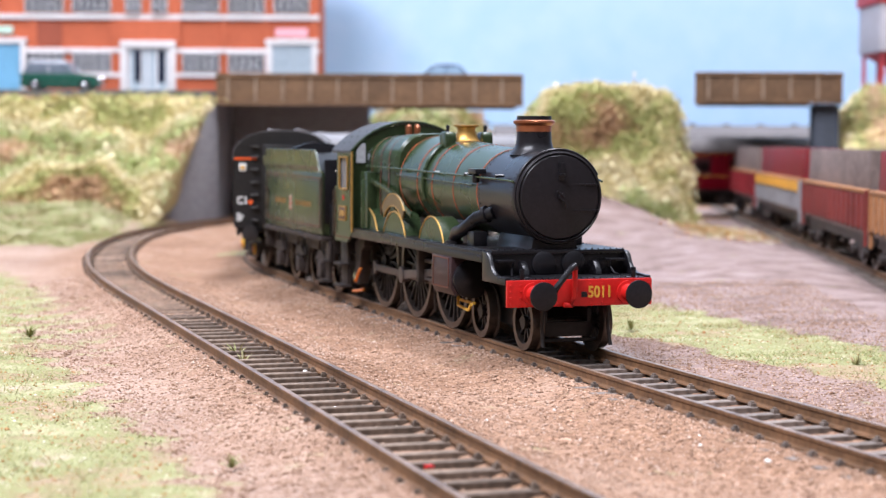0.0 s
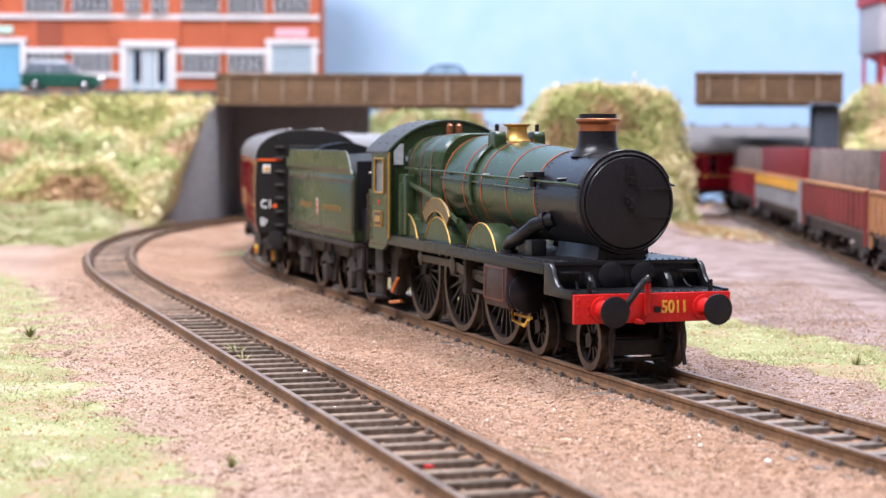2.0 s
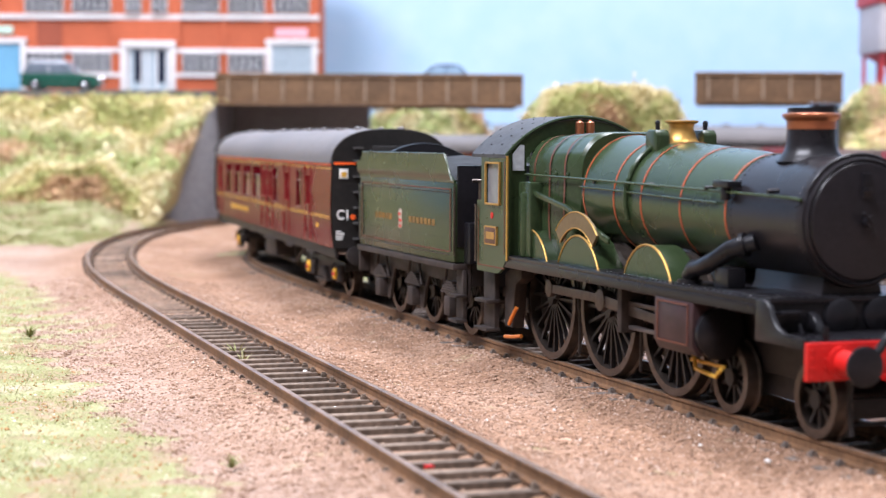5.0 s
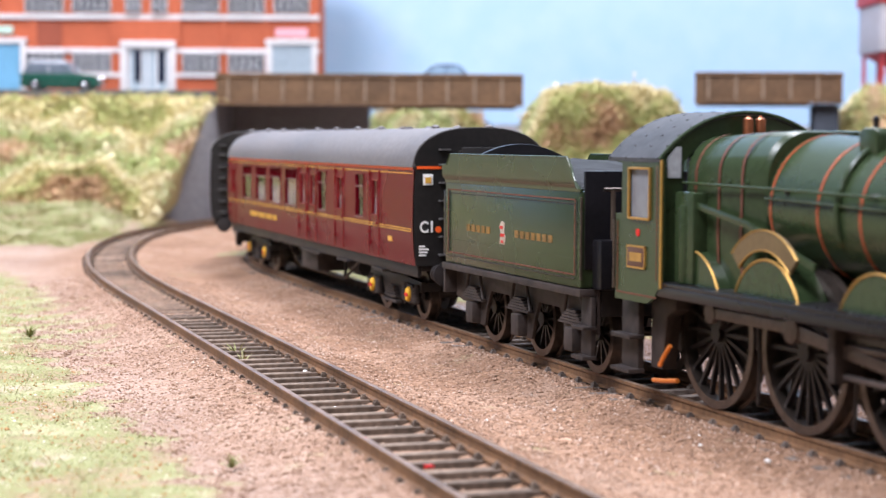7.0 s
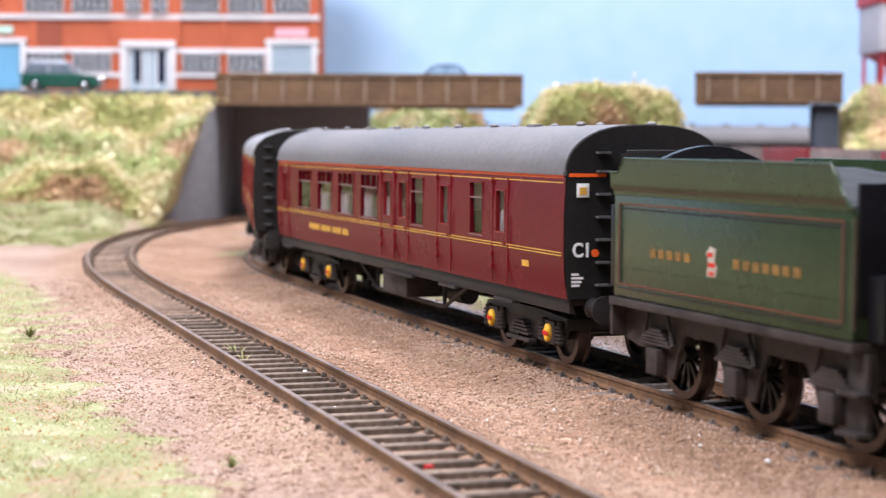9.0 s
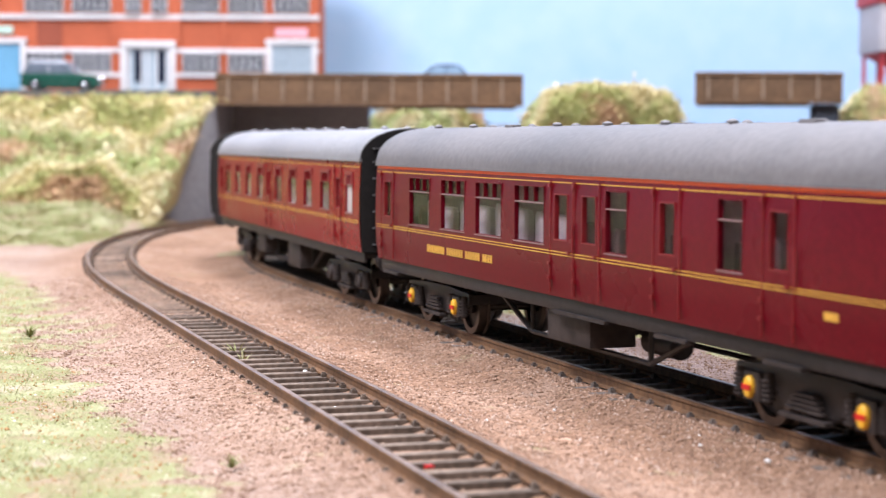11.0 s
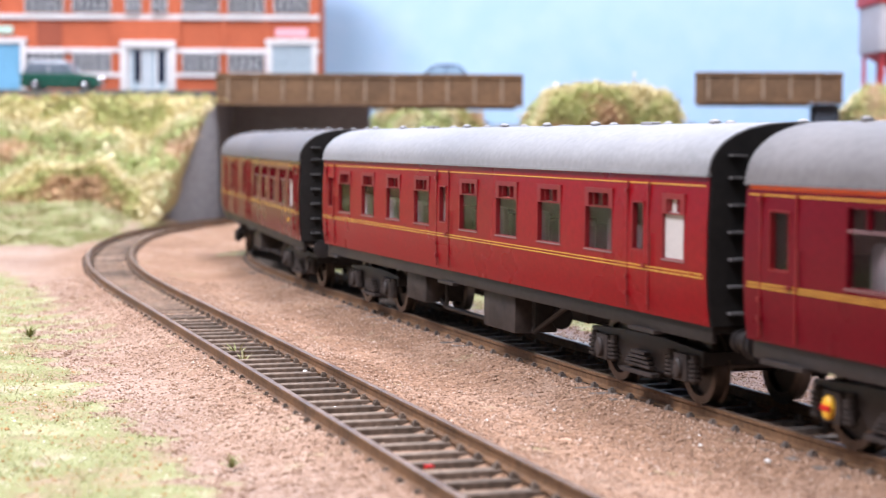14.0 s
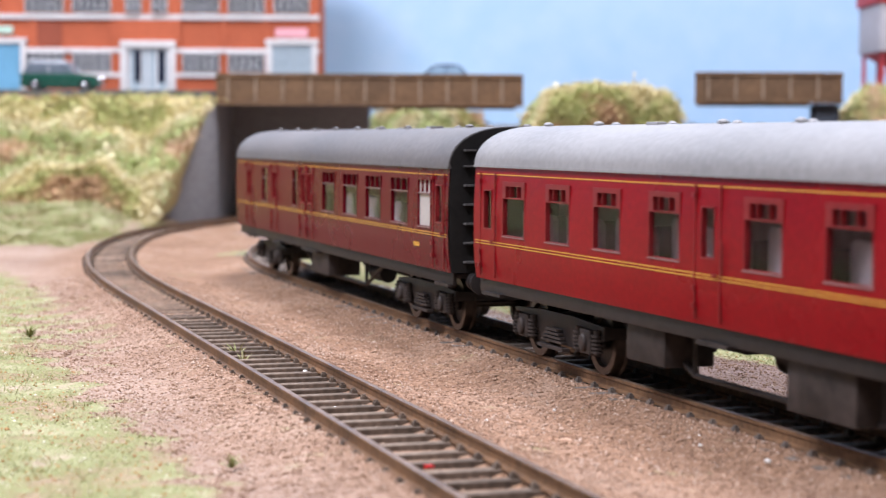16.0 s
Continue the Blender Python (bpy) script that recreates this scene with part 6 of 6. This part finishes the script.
TYRE = mat("tyre_rubber", (0.015, 0.015, 0.016), 0.8, 0, 0.2, 500, 0.1, 60)
CHROME = mat("chrome", (0.7, 0.7, 0.72), 0.15, 1.0, 0.05, 300, 0, 30)


def car(label, m, paint, roofpaint, body, cabin, cab_z, pane):
    """body: side outline (x, z); cabin: (x at sill front, x at roof front, roof rear, sill rear)."""
    top = tagged(new("car"), label, "car", group="cars on the road")
    top.matrix_basis = m
    part("body", G().prism(body, "y", -9.8, 9.8), paint, top, bevel=0.9)
    a, b, c, d = cabin
    z0, z1 = cab_z
    g = G().loft([[(a, -8.8, z0), (d, -8.8, z0), (d, 8.8, z0), (a, 8.8, z0)], [(b, -7.6, z1), (c, -7.6, z1), (c, 7.6, z1), (b, 7.6, z1)]])
    part("glasshouse", g, pane, top, bevel=0.3)
    part("roof", G().loft([[(b - .6, -8.0, z1 - 0.5), (c + .6, -8.0, z1 - 0.5), (c + .6, 8.0, z1 - 0.5), (b - .6, 8.0, z1 - 0.5)], [(b - 1.5, -7, z1 + 1.0), (c + 1.5, -7, z1 + 1.0), (c + 1.5, 7, z1 + 1.0), (b - 1.5, 7, z1 + 1.0)]]), roofpaint, top, bevel=0.3)
    for s in (-1, 1):
        for xa, xb in ((a, b), (d, c), ((a + d) / 2, (b + c) / 2)):
            part("pillar", G().rod((xa, s * 8.8, z0), (xb, s * 7.7, z1), 0.55, 6), roofpaint, top)
    x0, x1 = min(q[0] for q in body), max(q[0] for q in body)
    for x in (x0 + 9.5, x1 - 9.0):
        for s in (-1, 1):
            w = part("wheel", G().lathe([(0, 3.2), (0.3, 3.9), (2.2, 3.9), (2.5, 3.2)], (x, s * 7.6, 3.9), (0, s, 0), 22), TYRE, top)
            part("hub_cap", G().lathe([(2.4, 2.2), (2.7, 1.6), (2.75, 0.05)], (x, s * 7.6, 3.9), (0, s, 0), 18), CHROME, w)
    part("bumper", G().rod((x1 + 0.4, -8.5, 4.8), (x1 + 0.4, 8.5, 4.8), 0.7, 8), CHROME, top)
    part("bumper", G().rod((x0 - 0.4, -8.5, 4.8), (x0 - 0.4, 8.5, 4.8), 0.7, 8), CHROME, top)
    for s in (-1, 1):
        part("headlight", G().lathe([(0, 1.5), (0.7, 1.3), (0.9, 0.05)], (x1, s * 6.4, 8.2), (1, 0, 0), 14), CHROME, top)
    return top


car("dark green estate car with pale roof parked on the road", P(-258, 1200, 79.4), CARGREEN, CARROOF,
    [(-26, 3.2), (-26, 11.2), (-24.5, 12.0), (9, 12.2), (23, 10.8), (26, 9.2), (26, 3.2), (21, 2.4), (-21, 2.4)], (10.5, 5.5, -21.5, -24.5), (12, 19.6), DARKGLASS)
car("blue-grey saloon car crossing the bridge", P(3, 1205, 80.2), CARBLUE, CARBLUE,
    [(-27, 3.2), (-27, 10.0), (-14, 11.4), (10, 11.6), (24, 10.6), (27, 9.0), (27, 3.2), (21, 2.4), (-21, 2.4)], (13, 7, -9, -17), (11.4, 18.0), CARGLASS)


# ---- small things on the ground ----
CRUMB = mat("pale_quartz", (0.8, 0.78, 0.74), 0.3, 0, 0.1, 500, 0.1, 60)
r = random.Random(8)
for x, y, q in ((44.0, 300, 0.55), (51.5, 277, 0.6), (-20.2, 330, 0.6), (-30, 383, 0.6), (62, 300, 0.5), (-8, 262, 0.35), (25, 430, 0.4), (21, 330, 0.35), (8, 318, 0.3), (43, 292, 0.4)):
    g = G()
    g.lathe([(0, q * 0.7), (q * 0.5, q), (q * 1.0, q * 0.6), (q * 1.15, 0.05)], (0, 0, 0), (0.2, 0.1, 1), 7)
    ob = part("pebble", g, CRUMB, None, at=P(x, y, -3.2), smooth=0)
    tagged(ob, "small pale quartz chip lying in the ballast", "pebble", group="pale chips")
RED_CHIP = part("red_chip", G().box(-0.8, 0.8, -0.4, 0.4, 0, 0.5), RED, None, at=P(-2, 268, -2.6, 5, 3, 30), bevel=0.15)
tagged(RED_CHIP, "tiny red plastic chip on a sleeper", "chip")


def weed(x, y, size, n, seed, label):
    q = random.Random(seed)
    g = G()
    for i in range(n):
        a, t, l = q.uniform(0, 6.28), q.uniform(0.3, 1.35), size * q.uniform(0.5, 1.0)
        d = Vector((math.cos(a) * math.sin(t), math.sin(a) * math.sin(t), math.cos(t))) * l
        mid = d * 0.55 + Vector((0, 0, l * 0.12))
        w = Vector((-math.sin(a), math.cos(a), 0)) * size * 0.05
        g.add([w * -1, w, mid + w * 0.8, mid - w * 0.8, d], [(0, 1, 2, 3), (3, 2, 4)])
    ob = part("weed", g, BLADES, None, at=P(x, y, -4.4), smooth=0)
    return tagged(ob, label, "weed", group="weeds on the ballast")


weed(-33.2, 277, 3.2, 40, 1, "small dark tuft of weed on bare ballast")
weed(-49, 418, 5.5, 26, 2, "pale straw-like weed growing between the rails")
weed(-46, 405, 4.5, 18, 3, "pale straw-like weed growing between the rails")
weed(-108, 460, 5.0, 50, 4, "dark green tuft at the edge of the grass")
weed(96, 408, 4.2, 34, 5, "dark green tuft in the grass strip")
weed(52, 486, 4.0, 34, 6, "dark green tuft in the grass strip")
weed(118, 372, 4.0, 40, 7, "dark green tuft in the grass strip")


# ---- everything that moves ----
HEAD = [(0, 98.4), (0.5, 90.3), (1, 81.7), (1.5, 73.2), (2, 61.4), (2.5, 49.0), (3, 36.6), (3.5, 22.7), (4, 8.5), (4.2, 1.6), (6.3, -73.8), (6.5, -82.0), (7, -102.6), (7.5, -125.0), (8, -148.0),
        (8.5, -173.2), (9, -200.4), (9.2, -211.6), (11.3, -339.5), (11.5, -353.5), (12, -388), (12.5, -421.8), (13, -457), (13.5, -491.8), (14, -526.6), (14.5, -560.8), (15, -595.2), (15.5, -629.5), (16, -663.7)]


def head_at(t):
    """Where the front beam stands along the main line at t, by a cubic through HEAD."""
    ts, ss = [h[0] for h in HEAD], [h[1] for h in HEAD]
    i = max(0, min(len(ts) - 2, int(np.searchsorted(ts, t, "right")) - 1))

    def slope(k):
        a, b = max(0, k - 1), min(len(ts) - 1, k + 1)
        return (ss[b] - ss[a]) / (ts[b] - ts[a])

    h = ts[i + 1] - ts[i]
    u = (t - ts[i]) / h
    return (2 * u**3 - 3 * u**2 + 1) * ss[i] + (u**3 - 2 * u**2 + u) * h * slope(i) + (3 * u**2 - 2 * u**3) * ss[i + 1] + (u**3 - u**2) * h * slope(i + 1)


VEHICLES = {"L": (loco, 0.0, -24.6, -117.0), "T": (tend, 161.0, -15.0, -75.0), "A": (coach_a, 265.1, -35.5, -221.5), "B": (coach_b, 530.5, -35.5, -221.5), "C": (coach_c, 799.0, -35.5, -221.5)}


def stand(v, t):
    """Front point and heading (degrees) of a vehicle at t."""
    ob, gap, a, b = VEHICLES[v]
    s = head_at(t) + gap
    A, B = on(MAIN, s - a)[0], on(MAIN, s - b)[0]
    d = (A - B) / np.linalg.norm(A - B)
    o = A - d * a
    return o, math.degrees(math.atan2(d[1], d[0]))


def motions():
    coarse = [i * 0.25 for i in range(65)]
    fine = [i * 0.1 for i in range(161)]
    for v in VEHICLES:
        rows = []
        for t in coarse:
            o, a = stand(v, t)
            rows.append((t, P(o[0], o[1], 0, 0, 0, a)))
        walk(VEHICLES[v][0], rows)
    owner = {VEHICLES[v][0]: v for v in VEHICLES}
    for ob, _, x in BOGIES:
        v = owner[ob.parent]
        rows = []
        for t in coarse:
            s = head_at(t) + VEHICLES[v][1] - x
            A, B = on(MAIN, s - 14)[0], on(MAIN, s + 14)[0]
            yaw = math.degrees(math.atan2(A[1] - B[1], A[0] - B[0])) - stand(v, t)[1]
            rows.append((t, P(x, 0, 0, 0, 0, yaw)))
        walk(ob, rows)
    turned = lambda t, r: math.degrees((head_at(0) - head_at(t)) / r)
    START = 238.0
    for ob, r, (x, y, z) in SPIN:
        walk(ob, [(t, P(x, y, z, 0, turned(t, r) + (START if r > 13 else 0), 0)) for t in fine])
    for s, ob, kind in loco_rods:
        rows = []
        for t in fine:
            a = radians(turned(t, 13.4) + START + (0 if s < 0 else 90))
            cx, cz = 4.1 * math.sin(a), 13.4 + 4.1 * math.cos(a)
            px = DRIVERS[1] + cx
            dz = 14.0 - cz
            if kind == "c":
                m = P(cx, 0, cz)
            elif kind == "r":
                m = P(px, 0, cz, 0, -math.degrees(math.asin(dz / 30.0)), 0)
            else:
                m = P(px + math.sqrt(900 - dz * dz), 0, 0)
            rows.append((t, m))
        walk(ob, rows)


motions()
